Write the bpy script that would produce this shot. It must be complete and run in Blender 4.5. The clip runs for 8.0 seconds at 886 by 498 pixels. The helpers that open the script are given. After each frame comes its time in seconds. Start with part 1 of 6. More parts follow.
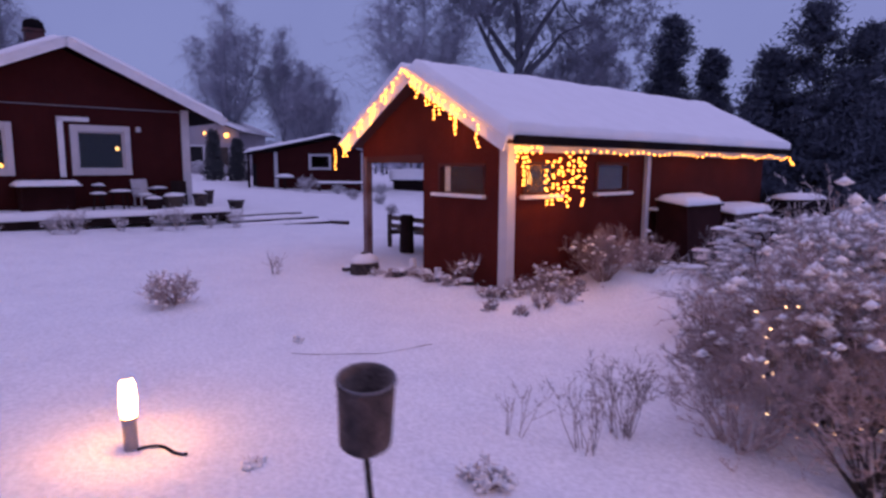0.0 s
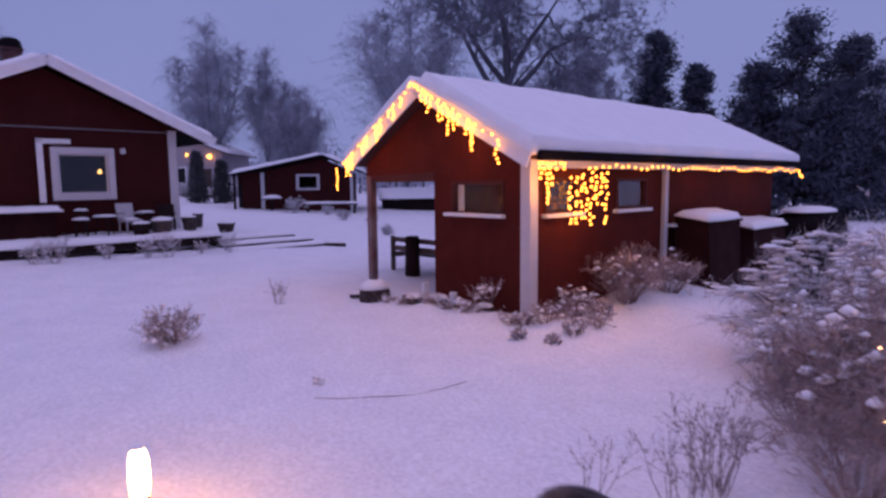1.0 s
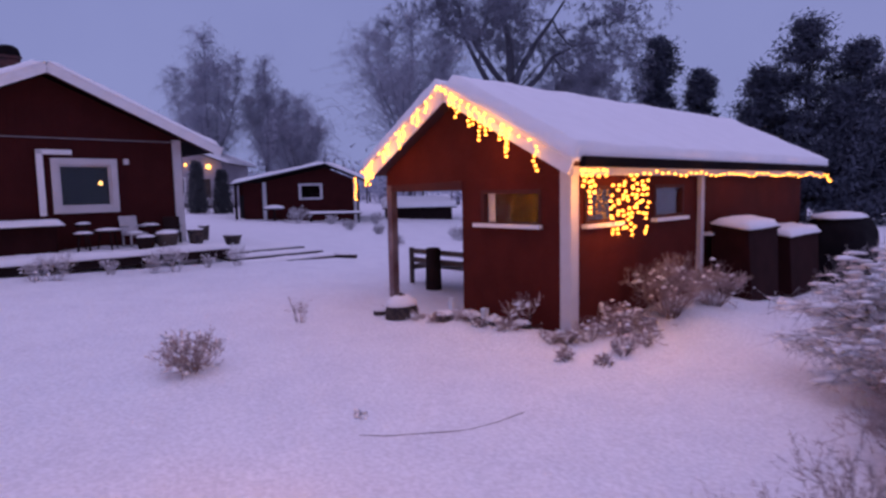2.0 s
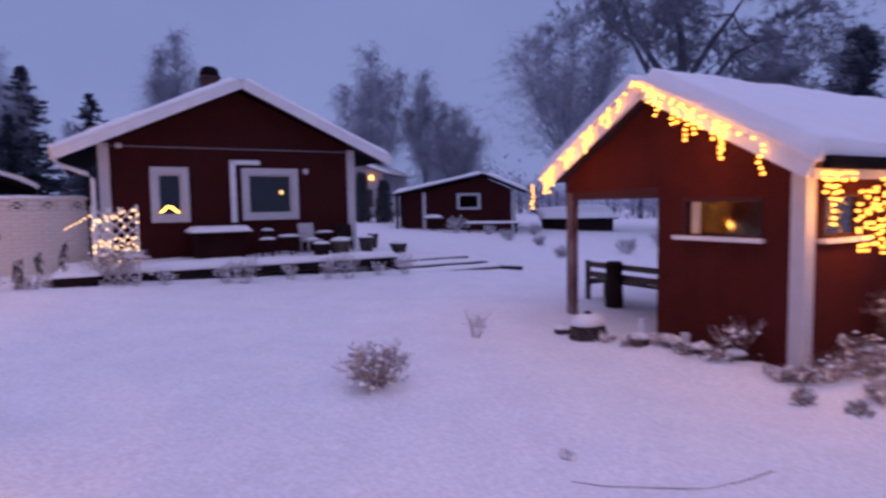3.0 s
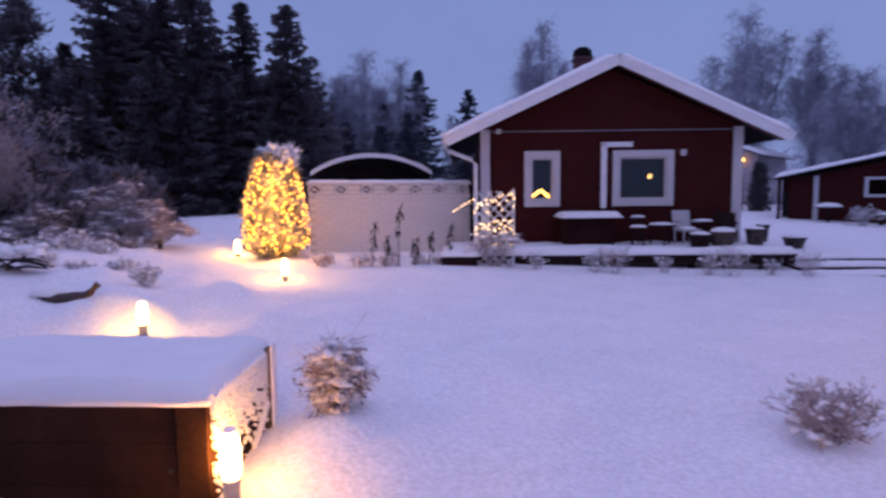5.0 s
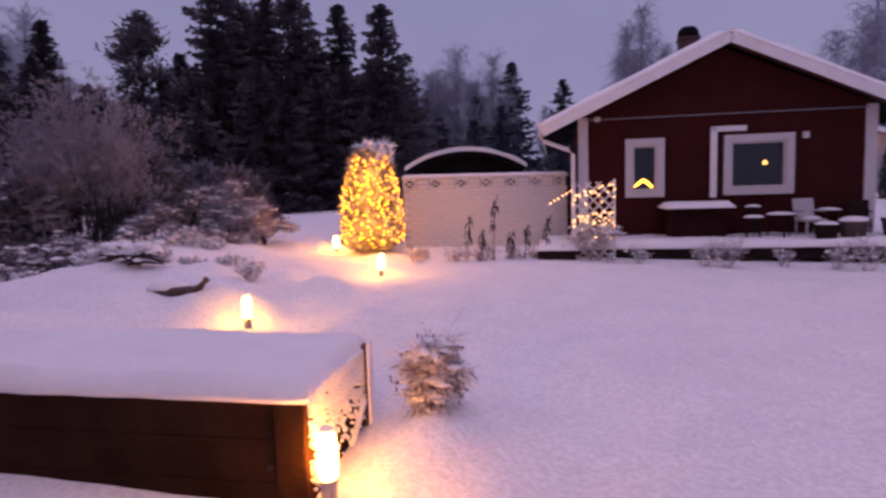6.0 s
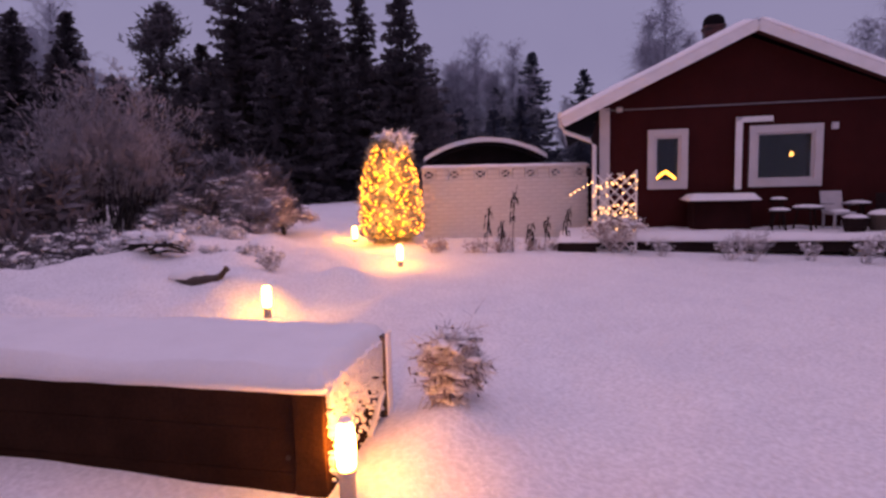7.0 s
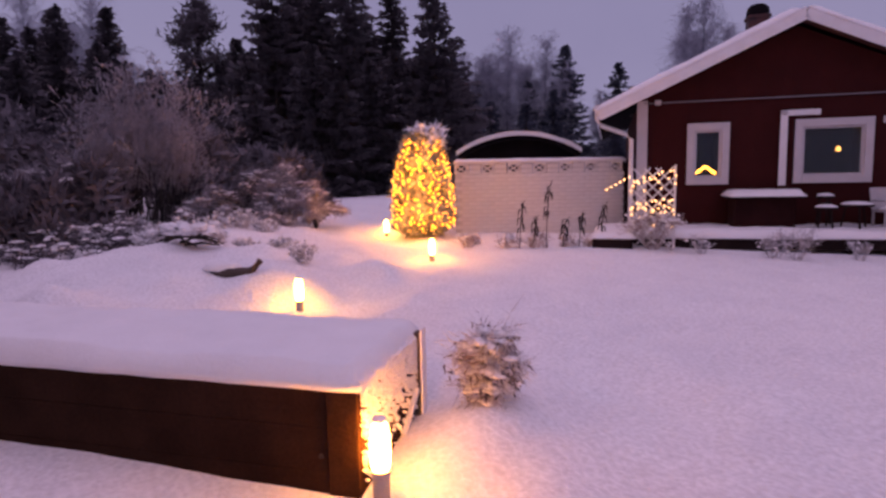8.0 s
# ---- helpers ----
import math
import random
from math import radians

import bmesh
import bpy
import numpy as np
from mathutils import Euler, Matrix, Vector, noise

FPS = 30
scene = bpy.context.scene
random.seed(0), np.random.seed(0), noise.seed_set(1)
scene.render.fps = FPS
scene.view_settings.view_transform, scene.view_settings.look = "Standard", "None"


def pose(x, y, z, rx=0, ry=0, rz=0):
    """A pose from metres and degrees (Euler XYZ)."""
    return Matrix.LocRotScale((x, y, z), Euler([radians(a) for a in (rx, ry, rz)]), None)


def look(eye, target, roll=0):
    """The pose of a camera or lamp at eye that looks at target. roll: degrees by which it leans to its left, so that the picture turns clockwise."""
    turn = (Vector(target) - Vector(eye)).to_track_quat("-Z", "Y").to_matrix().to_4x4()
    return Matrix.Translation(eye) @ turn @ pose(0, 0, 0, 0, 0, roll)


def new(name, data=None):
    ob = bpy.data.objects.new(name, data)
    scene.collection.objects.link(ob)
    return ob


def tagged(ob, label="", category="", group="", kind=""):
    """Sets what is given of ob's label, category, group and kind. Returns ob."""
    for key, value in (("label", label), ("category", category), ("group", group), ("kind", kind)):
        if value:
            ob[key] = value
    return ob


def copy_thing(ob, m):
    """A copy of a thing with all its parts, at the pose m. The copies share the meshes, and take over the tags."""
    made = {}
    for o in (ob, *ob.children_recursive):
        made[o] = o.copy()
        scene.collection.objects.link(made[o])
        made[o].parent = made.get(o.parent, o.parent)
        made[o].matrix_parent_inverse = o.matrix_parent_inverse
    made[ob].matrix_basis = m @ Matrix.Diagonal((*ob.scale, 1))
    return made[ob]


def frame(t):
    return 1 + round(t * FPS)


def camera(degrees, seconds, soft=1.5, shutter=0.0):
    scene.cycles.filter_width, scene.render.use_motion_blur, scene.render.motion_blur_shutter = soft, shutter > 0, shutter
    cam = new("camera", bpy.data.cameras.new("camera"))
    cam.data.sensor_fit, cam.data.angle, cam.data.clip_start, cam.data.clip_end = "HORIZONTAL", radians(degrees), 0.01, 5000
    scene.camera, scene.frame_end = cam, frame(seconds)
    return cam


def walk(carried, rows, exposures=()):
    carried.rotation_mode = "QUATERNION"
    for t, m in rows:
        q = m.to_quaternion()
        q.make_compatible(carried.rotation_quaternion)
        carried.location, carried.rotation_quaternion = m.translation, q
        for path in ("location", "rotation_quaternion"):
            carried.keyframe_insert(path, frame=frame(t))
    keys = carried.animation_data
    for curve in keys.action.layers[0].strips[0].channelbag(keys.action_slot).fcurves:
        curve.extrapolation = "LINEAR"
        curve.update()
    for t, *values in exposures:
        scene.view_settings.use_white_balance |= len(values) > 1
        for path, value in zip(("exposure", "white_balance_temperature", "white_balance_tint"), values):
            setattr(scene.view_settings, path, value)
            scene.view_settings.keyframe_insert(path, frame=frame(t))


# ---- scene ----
cam = camera(72.1, 8.0, soft=2.7, shutter=0.7)
# seconds, x, y, z, yaw, pitch, roll
PATH_ROWS = [
    (0.0, 0.000, -0.000, 1.771, 0.00, -7.85, -0.32),
    (0.5, -0.304, 0.269, 1.782, -1.42, -7.18, -0.23),
    (1.0, -0.456, 0.581, 1.776, -1.78, -6.18, 0.61),
    (1.2, -0.520, 0.697, 1.807, -2.03, -5.89, 1.46),
    (2.3, -1.055, 1.286, 1.798, -2.19, -5.12, 1.04),
    (2.5, -1.156, 1.414, 1.772, 2.16, -4.75, 1.12),
    (3.0, -1.385, 1.679, 1.767, 11.62, -4.18, 0.95),
    (3.5, -1.683, 1.873, 1.767, 16.76, -3.78, 1.07),
    (4.0, -1.894, 2.019, 1.789, 28.60, -4.37, 1.58),
    (4.5, -2.091, 2.196, 1.760, 39.17, -4.97, 1.14),
    (4.7, -2.153, 2.232, 1.761, 40.91, -4.97, 0.76),
    (5.8, -2.353, 2.383, 1.765, 50.63, -5.60, 1.45),
    (6.0, -2.385, 2.391, 1.745, 52.09, -5.50, 1.72),
    (6.5, -2.405, 2.405, 1.742, 53.66, -5.80, 1.66),
    (7.0, -2.424, 2.408, 1.738, 53.84, -6.27, 1.50),
    (7.5, -2.441, 2.428, 1.734, 56.02, -6.51, 1.33),
    (8.0, -2.539, 2.434, 1.730, 56.66, -6.72, 1.19),
]
EXPOSURES = [(0.0, 0.2, 6330, 11), (1.2, 0.24, 6480, 10), (2.5, 0.25, 6580, 9), (3.5, 0.26, 5880, -4), (4.7, 0.30, 5700, -5), (6.0, 0.24, 8450, 16), (7.0, 0.21, 9050, 18), (8.0, 0.21, 9050, 18)]
walk(cam, [(t, pose(x, y, z, 90 + p, r, yw)) for t, x, y, z, yw, p, r in PATH_ROWS], EXPOSURES)

# ---- sky and light ----
world = bpy.data.worlds.new("dusk_sky")
scene.world = world
world.use_nodes = True
wn, wl = world.node_tree.nodes, world.node_tree.links
wn.clear()
w_out, w_bg = wn.new("ShaderNodeOutputWorld"), wn.new("ShaderNodeBackground")
w_tc, w_sep, w_ramp = wn.new("ShaderNodeTexCoord"), wn.new("ShaderNodeSeparateXYZ"), wn.new("ShaderNodeValToRGB")
w_noise, w_mix = wn.new("ShaderNodeTexNoise"), wn.new("ShaderNodeMix")
w_ramp.color_ramp.elements[0].position, w_ramp.color_ramp.elements[0].color = 0.0, (0.215, 0.235, 0.475, 1)
w_ramp.color_ramp.elements[1].position, w_ramp.color_ramp.elements[1].color = 1.0, (0.50, 0.40, 0.78, 1)
e = w_ramp.color_ramp.elements.new(0.40)
e.color = (0.185, 0.207, 0.445, 1)
w_noise.inputs["Scale"].default_value, w_noise.inputs["Detail"].default_value = 2.2, 5
w_mix.data_type, w_mix.blend_type = "RGBA", "SOFT_LIGHT"
w_mix.inputs["Factor"].default_value = 0.25
wl.new(w_tc.outputs["Generated"], w_sep.inputs[0])
wl.new(w_sep.outputs["Z"], w_ramp.inputs[0])
wl.new(w_tc.outputs["Generated"], w_noise.inputs["Vector"])
wl.new(w_ramp.outputs[0], w_mix.inputs["A"])
wl.new(w_noise.outputs["Fac"], w_mix.inputs["B"])
wl.new(w_mix.outputs["Result"], w_bg.inputs["Color"])
wl.new(w_bg.outputs[0], w_out.inputs[0])
w_bg.inputs["Strength"].default_value = 1.0
sun = new("sun", bpy.data.lights.new("sun", "SUN"))
sun.data.energy, sun.data.angle, sun.data.color = 0.15, radians(60), (0.80, 0.78, 1.0)
sun.matrix_world = look((0, 0, 30), (-8, 10, 0))



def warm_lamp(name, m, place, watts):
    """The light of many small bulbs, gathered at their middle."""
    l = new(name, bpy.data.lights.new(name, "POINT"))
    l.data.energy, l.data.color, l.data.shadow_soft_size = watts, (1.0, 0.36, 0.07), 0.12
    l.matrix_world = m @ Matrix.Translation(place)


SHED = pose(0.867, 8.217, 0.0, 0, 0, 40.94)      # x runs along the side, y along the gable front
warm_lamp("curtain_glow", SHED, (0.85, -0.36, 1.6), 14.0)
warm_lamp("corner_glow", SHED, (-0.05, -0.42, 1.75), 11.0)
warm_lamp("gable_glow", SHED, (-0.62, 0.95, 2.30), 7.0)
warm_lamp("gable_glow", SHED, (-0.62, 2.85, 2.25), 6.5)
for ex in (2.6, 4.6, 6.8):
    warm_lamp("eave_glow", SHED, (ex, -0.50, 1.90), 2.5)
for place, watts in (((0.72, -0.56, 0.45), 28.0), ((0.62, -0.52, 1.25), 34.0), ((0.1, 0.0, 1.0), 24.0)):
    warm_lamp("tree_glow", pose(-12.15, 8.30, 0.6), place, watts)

# ---- materials ----
def material(name, color, rough=0.8, vary=0.15, scale=6.0, fine=60.0, bump=0.3, metal=0.0, other=None, stripes=None, spec=0.5, per_object=0.0, deep=0.01):
    """Noise at two sizes over a base colour; other: a second colour that the coarse noise brings in; stripes: (axis, boards per metre)."""
    m = bpy.data.materials.new(name)
    m.use_nodes = True
    n, l = m.node_tree.nodes, m.node_tree.links
    b = n["Principled BSDF"]
    b.inputs["Roughness"].default_value, b.inputs["Metallic"].default_value = rough, metal
    b.inputs["Specular IOR Level"].default_value = spec
    tc = n.new("ShaderNodeTexCoord")
    big, small = n.new("ShaderNodeTexNoise"), n.new("ShaderNodeTexNoise")
    big.inputs["Scale"].default_value, small.inputs["Scale"].default_value = scale, fine
    big.inputs["Detail"].default_value = small.inputs["Detail"].default_value = 4
    l.new(tc.outputs["Object"], big.inputs["Vector"])
    l.new(tc.outputs["Object"], small.inputs["Vector"])
    mix, mul = n.new("ShaderNodeMix"), n.new("ShaderNodeMix")
    mix.data_type = mul.data_type = "RGBA"
    second = other or tuple(c * (1 - vary) for c in color)
    mix.inputs["A"].default_value, mix.inputs["B"].default_value = (*color, 1), (*second, 1)
    ramp = n.new("ShaderNodeMapRange")
    ramp.inputs["From Min"].default_value, ramp.inputs["From Max"].default_value = 0.35, 0.65
    l.new(big.outputs["Fac"], ramp.inputs["Value"])
    l.new(ramp.outputs[0], mix.inputs["Factor"])
    mul.blend_type = "MULTIPLY"
    mul.inputs["Factor"].default_value = 1.0
    tone = n.new("ShaderNodeMapRange")
    tone.inputs["To Min"].default_value, tone.inputs["To Max"].default_value = 1 - vary, 1 + vary
    l.new(small.outputs["Fac"], tone.inputs["Value"])
    l.new(mix.outputs["Result"], mul.inputs["A"])
    l.new(tone.outputs[0], mul.inputs["B"])
    last = mul.outputs["Result"]
    if per_object:
        info, tone2, mul2 = n.new("ShaderNodeObjectInfo"), n.new("ShaderNodeMapRange"), n.new("ShaderNodeMix")
        mul2.data_type, mul2.blend_type = "RGBA", "MULTIPLY"
        mul2.inputs["Factor"].default_value = 1.0
        tone2.inputs["To Min"].default_value, tone2.inputs["To Max"].default_value = 1 - per_object, 1 + per_object
        l.new(info.outputs["Random"], tone2.inputs["Value"])
        l.new(last, mul2.inputs["A"])
        l.new(tone2.outputs[0], mul2.inputs["B"])
        last = mul2.outputs["Result"]
    l.new(last, b.inputs["Base Color"])
    bp = n.new("ShaderNodeBump")
    bp.inputs["Strength"].default_value, bp.inputs["Distance"].default_value = bump, deep
    l.new(small.outputs["Fac"], bp.inputs["Height"])
    l.new(bp.outputs[0], b.inputs["Normal"])
    if stripes:
        sep, frac, edge = n.new("ShaderNodeSeparateXYZ"), n.new("ShaderNodeMath"), n.new("ShaderNodeMath")
        times, bp2 = n.new("ShaderNodeMath"), n.new("ShaderNodeBump")
        l.new(tc.outputs["Object"], sep.inputs[0])
        times.operation, frac.operation, edge.operation = "MULTIPLY", "FRACT", "LESS_THAN"
        times.inputs[1].default_value, edge.inputs[1].default_value = stripes[1], 0.08
        l.new(sep.outputs[stripes[0]], times.inputs[0])
        l.new(times.outputs[0], frac.inputs[0])
        l.new(frac.outputs[0], edge.inputs[0])
        bp2.inputs["Strength"].default_value, bp2.inputs["Distance"].default_value, bp2.invert = 0.8, 0.012, True
        l.new(edge.outputs[0], bp2.inputs["Height"])
        l.new(bp.outputs[0], bp2.inputs["Normal"])
        l.new(bp2.outputs[0], b.inputs["Normal"])
    return m


def glow(name, color, strength):
    m = bpy.data.materials.new(name)
    m.use_nodes = True
    b = m.node_tree.nodes["Principled BSDF"]
    b.inputs["Base Color"].default_value = (*color, 1)
    b.inputs["Emission Color"].default_value, b.inputs["Emission Strength"].default_value = (*color, 1), strength
    return m


SNOW = material("snow", (0.86, 0.87, 0.90), 0.75, 0.04, 3.0, 45, 0.35)
SNOW_GROUND = material("snow_ground", (0.85, 0.86, 0.89), 0.8, 0.30, 1.9, 30, 1.0, other=(0.80, 0.81, 0.85), deep=0.010)
RED_X = material("red_paint_boards", (0.050, 0.0090, 0.0084), 0.85, 0.2, 2.5, 40, 0.4, spec=0.15, stripes=("X", 7.0))
RED_Y = material("red_paint_boards_side", (0.050, 0.0090, 0.0084), 0.85, 0.2, 2.5, 40, 0.4, spec=0.15, stripes=("Y", 7.0))
# the cottage's red lifted for the shed: its stronger light is in the colour
SHED_X = material("lit_red_boards", (0.092, 0.0145, 0.0098), 0.85, 0.2, 2.5, 40, 0.4, spec=0.15, stripes=("X", 7.0))
SHED_Y = material("lit_red_boards_front", (0.092, 0.0145, 0.0098), 0.85, 0.2, 2.5, 40, 0.4, spec=0.15, stripes=("Y", 7.0))
RED = material("red_paint", (0.062, 0.010, 0.009), 0.85, 0.2, 3, 40, 0.4)
WHITE = material("white_paint", (0.58, 0.57, 0.59), 0.6, 0.08, 5, 70, 0.25)
FAR_WALL = material("pale_grey_render", (0.40, 0.37, 0.41), 0.85, 0.1, 1.5, 30, 0.3)
FROST_WHITE = material("frosty_white_paint", (0.80, 0.81, 0.83), 0.7, 0.08, 5, 70, 0.4)
BRICK = material("white_painted_brick", (0.70, 0.69, 0.68), 0.8, 0.06, 8, 90, 0.4, per_object=0.03)
MORTAR = material("grey_mortar", (0.60, 0.59, 0.58), 0.9, 0.1, 8, 90, 0.4)
DARKWOOD = material("tarred_wood", (0.038, 0.018, 0.012), 0.9, 0.35, 3, 50, 0.6, spec=0.05)
OLDWOOD = material("weathered_wood", (0.085, 0.062, 0.052), 0.8, 0.3, 3, 50, 0.6)
BINWOOD = material("dark_red_stained_boards", (0.030, 0.009, 0.009), 0.9, 0.3, 3, 50, 0.5, spec=0.1, stripes=("X", 8.0))
DECKWOOD = material("dark_deck_wood", (0.026, 0.016, 0.016), 0.9, 0.3, 3, 50, 0.6, spec=0.1)
BLACK = material("black_roofing", (0.012, 0.010, 0.012), 0.95, 0.3, 4, 60, 0.3, spec=0.05)
RIMED_TIN = material("rimed_black_metal", (0.03, 0.025, 0.027), 0.8, 0.4, 9, 70, 0.8, other=(0.17, 0.13, 0.125), spec=0.2)
PALE_POST = material("pale_lamp_post", (0.42, 0.37, 0.35), 0.7, 0.15, 8, 60, 0.2)
TIN = material("black_metal", (0.022, 0.02, 0.022), 0.7, 0.35, 16, 90, 0.5, other=(0.085, 0.065, 0.06), spec=0.2)
CHIMNEY = material("dark_red_chimney", (0.085, 0.03, 0.03), 0.85, 0.35, 9, 60, 0.6, other=(0.035, 0.02, 0.022))
# near-black colour that stands in for the shade of unlit rooms and openings
PAINTED_DARK = material("painted_interior_shade", (0.012, 0.010, 0.012), 0.9, 0.2, 3, 30, 0.1)
BARK = material("dark_bark", (0.045, 0.038, 0.036), 0.9, 0.3, 2, 20, 0.6)
TWIG = material("frosted_twigs", (0.66, 0.65, 0.68), 0.9, 0.25, 1.5, 20, 0.2, other=(0.32, 0.30, 0.32))
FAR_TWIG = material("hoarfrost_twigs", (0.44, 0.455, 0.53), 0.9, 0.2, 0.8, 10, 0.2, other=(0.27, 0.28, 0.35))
OAK_TWIG = material("dark_frosted_oak_twigs", (0.25, 0.265, 0.33), 0.9, 0.2, 0.8, 10, 0.2, other=(0.14, 0.15, 0.195))
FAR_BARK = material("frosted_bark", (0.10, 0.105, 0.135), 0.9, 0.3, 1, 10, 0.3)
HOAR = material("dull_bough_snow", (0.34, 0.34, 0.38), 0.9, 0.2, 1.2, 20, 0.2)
# bluer needles for distant trees: the air's haze is mixed into the colour
FAR_NEEDLE = material("needles_with_painted_haze", (0.085, 0.10, 0.14), 0.9, 0.3, 0.8, 10, 0.2, other=(0.048, 0.058, 0.085))
NEEDLE = material("dark_needles", (0.115, 0.105, 0.125), 0.9, 0.3, 0.5, 20, 0.2, other=(0.055, 0.051, 0.062))
NEEDLE_FROST = material("frosted_needles", (0.065, 0.07, 0.078), 0.85, 0.3, 1.2, 20, 0.2, other=(0.05, 0.055, 0.06))
SHRUB = material("frosted_shrub_twigs", (0.62, 0.56, 0.57), 0.9, 0.3, 4, 40, 0.3, other=(0.28, 0.20, 0.19))
HAZE_BUSH = material("hoary_bush_twigs", (0.42, 0.40, 0.44), 0.9, 0.25, 1.0, 15, 0.2, other=(0.25, 0.235, 0.265))
BUDDLE = material("dull_brown_leaves", (0.20, 0.16, 0.16), 0.85, 0.25, 5, 40, 0.2, other=(0.10, 0.08, 0.085))
THUJA = material("frosted_thuja_leaves", (0.56, 0.54, 0.46), 0.9, 0.25, 3, 30, 0.2, other=(0.26, 0.26, 0.18))
UNDER = material("dark_undergrowth", (0.19, 0.175, 0.20), 0.9, 0.3, 1.0, 15, 0.2, other=(0.09, 0.08, 0.095))
GREYWOOD = material("grey_frosted_wood", (0.24, 0.19, 0.20), 0.8, 0.2, 2.0, 50, 0.4, other=(0.12, 0.06, 0.06))
SNOWY_PLASTIC = material("frosted_white_plastic", (0.50, 0.49, 0.52), 0.7, 0.12, 5, 60, 0.3)
CHAIR = material("grey_frosted_paint", (0.20, 0.19, 0.21), 0.7, 0.15, 5, 60, 0.3)
BROWN_TWIG = material("brown_frosted_twigs", (0.56, 0.47, 0.47), 0.9, 0.3, 4, 40, 0.3, other=(0.16, 0.10, 0.09))
STALK = material("dry_stalks", (0.20, 0.15, 0.15), 0.9, 0.3, 8, 40, 0.3, other=(0.40, 0.37, 0.38))
BULB = glow("warm_bulb", (1.0, 0.34, 0.045), 5.5)
BULB_WHITE = glow("warm_white_bulb", (1.0, 0.56, 0.27), 3.6)
GLOBE = glow("lit_lamp_globe", (1.0, 0.40, 0.06), 70.0)
DIM_GLOBE = glow("dim_lamp_globe", (1.0, 0.38, 0.10), 68.0)
NEAR_GLOBE = glow("bright_lamp_globe", (1.0, 0.36, 0.07), 84.0)
CANDLE = glow("lit_candle_arch", (1.0, 0.42, 0.07), 6.0)
PENDANT = glow("lit_pendant", (1.0, 0.5, 0.15), 2.5)
GLASS = bpy.data.materials.new("window_glass")
GLASS.use_nodes = True
g = GLASS.node_tree.nodes["Principled BSDF"]
g.inputs["Base Color"].default_value, g.inputs["Roughness"].default_value = (0.9, 0.92, 0.95, 1), 0.03
g.inputs["Transmission Weight"].default_value, g.inputs["IOR"].default_value = 1.0, 1.42


# ---- building helpers ----
def link(name, bm, mat, parent=None, label="", smooth=False):
    me = bpy.data.meshes.new(name)
    bmesh.ops.recalc_face_normals(bm, faces=bm.faces[:])
    bm.to_mesh(me)
    bm.free()
    for k in mat if isinstance(mat, (list, tuple)) else [mat]:
        me.materials.append(k)
    if smooth:
        me.polygons.foreach_set("use_smooth", [True] * len(me.polygons))
    ob = new(name, me)
    ob.parent = parent
    return tagged(ob, label)


part = link


def raw(name, verts, faces, mat, parent=None, label="", smooth=False):
    me = bpy.data.meshes.new(name)
    me.from_pydata(verts, [], faces)
    me.materials.append(mat)
    if smooth:
        me.polygons.foreach_set("use_smooth", [True] * len(me.polygons))
    me.update()
    ob = new(name, me)
    ob.parent = parent
    return tagged(ob, label)


def thing(name, m, label, category, group="", kind=""):
    ob = new(name)
    ob.empty_display_size = 0.2
    ob.matrix_world = m
    return tagged(ob, label, category, group, kind)


def add_box(bm, x0, x1, y0, y1, z0, z1, m=None, bevel=0.0):
    r = bmesh.ops.create_cube(bm, size=1.0)
    vs = r["verts"]
    bmesh.ops.scale(bm, vec=(x1 - x0, y1 - y0, z1 - z0), verts=vs)
    bmesh.ops.translate(bm, vec=((x0 + x1) / 2, (y0 + y1) / 2, (z0 + z1) / 2), verts=vs)
    if bevel:
        es = list({e for v in vs for e in v.link_edges})
        r = bmesh.ops.bevel(bm, geom=es, offset=bevel, segments=2, affect="EDGES", profile=0.6)
        vs = list({v for f in r["faces"] for v in f.verts} | {v for v in vs if v.is_valid})
    if m is not None:
        bmesh.ops.transform(bm, matrix=m, verts=vs)
    return vs


def boxes(*dims, bevel=0.0):
    bm = bmesh.new()
    for d in dims:
        add_box(bm, *d, bevel=bevel)
    return bm


def prism(points, y0, y1):
    """A solid whose outline lies in the xz plane."""
    bm = bmesh.new()
    a = [bm.verts.new((x, y0, z)) for x, z in points]
    b = [bm.verts.new((x, y1, z)) for x, z in points]
    bm.faces.new(a)
    bm.faces.new(b[::-1])
    for i in range(len(a)):
        j = (i + 1) % len(a)
        bm.faces.new((a[j], a[i], b[i], b[j]))
    return bm


def pierced(xs, zs, holes, y0, y1, flip=False):
    """One wall over the grid xs, zs without the cells named in holes; flip: it runs along y instead of x."""
    bm = bmesh.new()
    grid = {}

    def at(i, j, y):
        if (i, j, y) not in grid:
            grid[i, j, y] = bm.verts.new((y, xs[i], zs[j]) if flip else (xs[i], y, zs[j]))
        return grid[i, j, y]

    solid = lambda i, j: 0 <= i < len(xs) - 1 and 0 <= j < len(zs) - 1 and (i, j) not in holes
    for i in range(len(xs) - 1):
        for j in range(len(zs) - 1):
            if not solid(i, j):
                continue
            for y in (y0, y1):
                bm.faces.new((at(i, j, y), at(i + 1, j, y), at(i + 1, j + 1, y), at(i, j + 1, y)))
            for di, dj, a, b in ((-1, 0, (i, j), (i, j + 1)), (1, 0, (i + 1, j), (i + 1, j + 1)), (0, -1, (i, j), (i + 1, j)), (0, 1, (i, j + 1), (i + 1, j + 1))):
                if not solid(i + di, j + dj):
                    bm.faces.new((at(*a, y0), at(*b, y0), at(*b, y1), at(*a, y1)))
    return bm


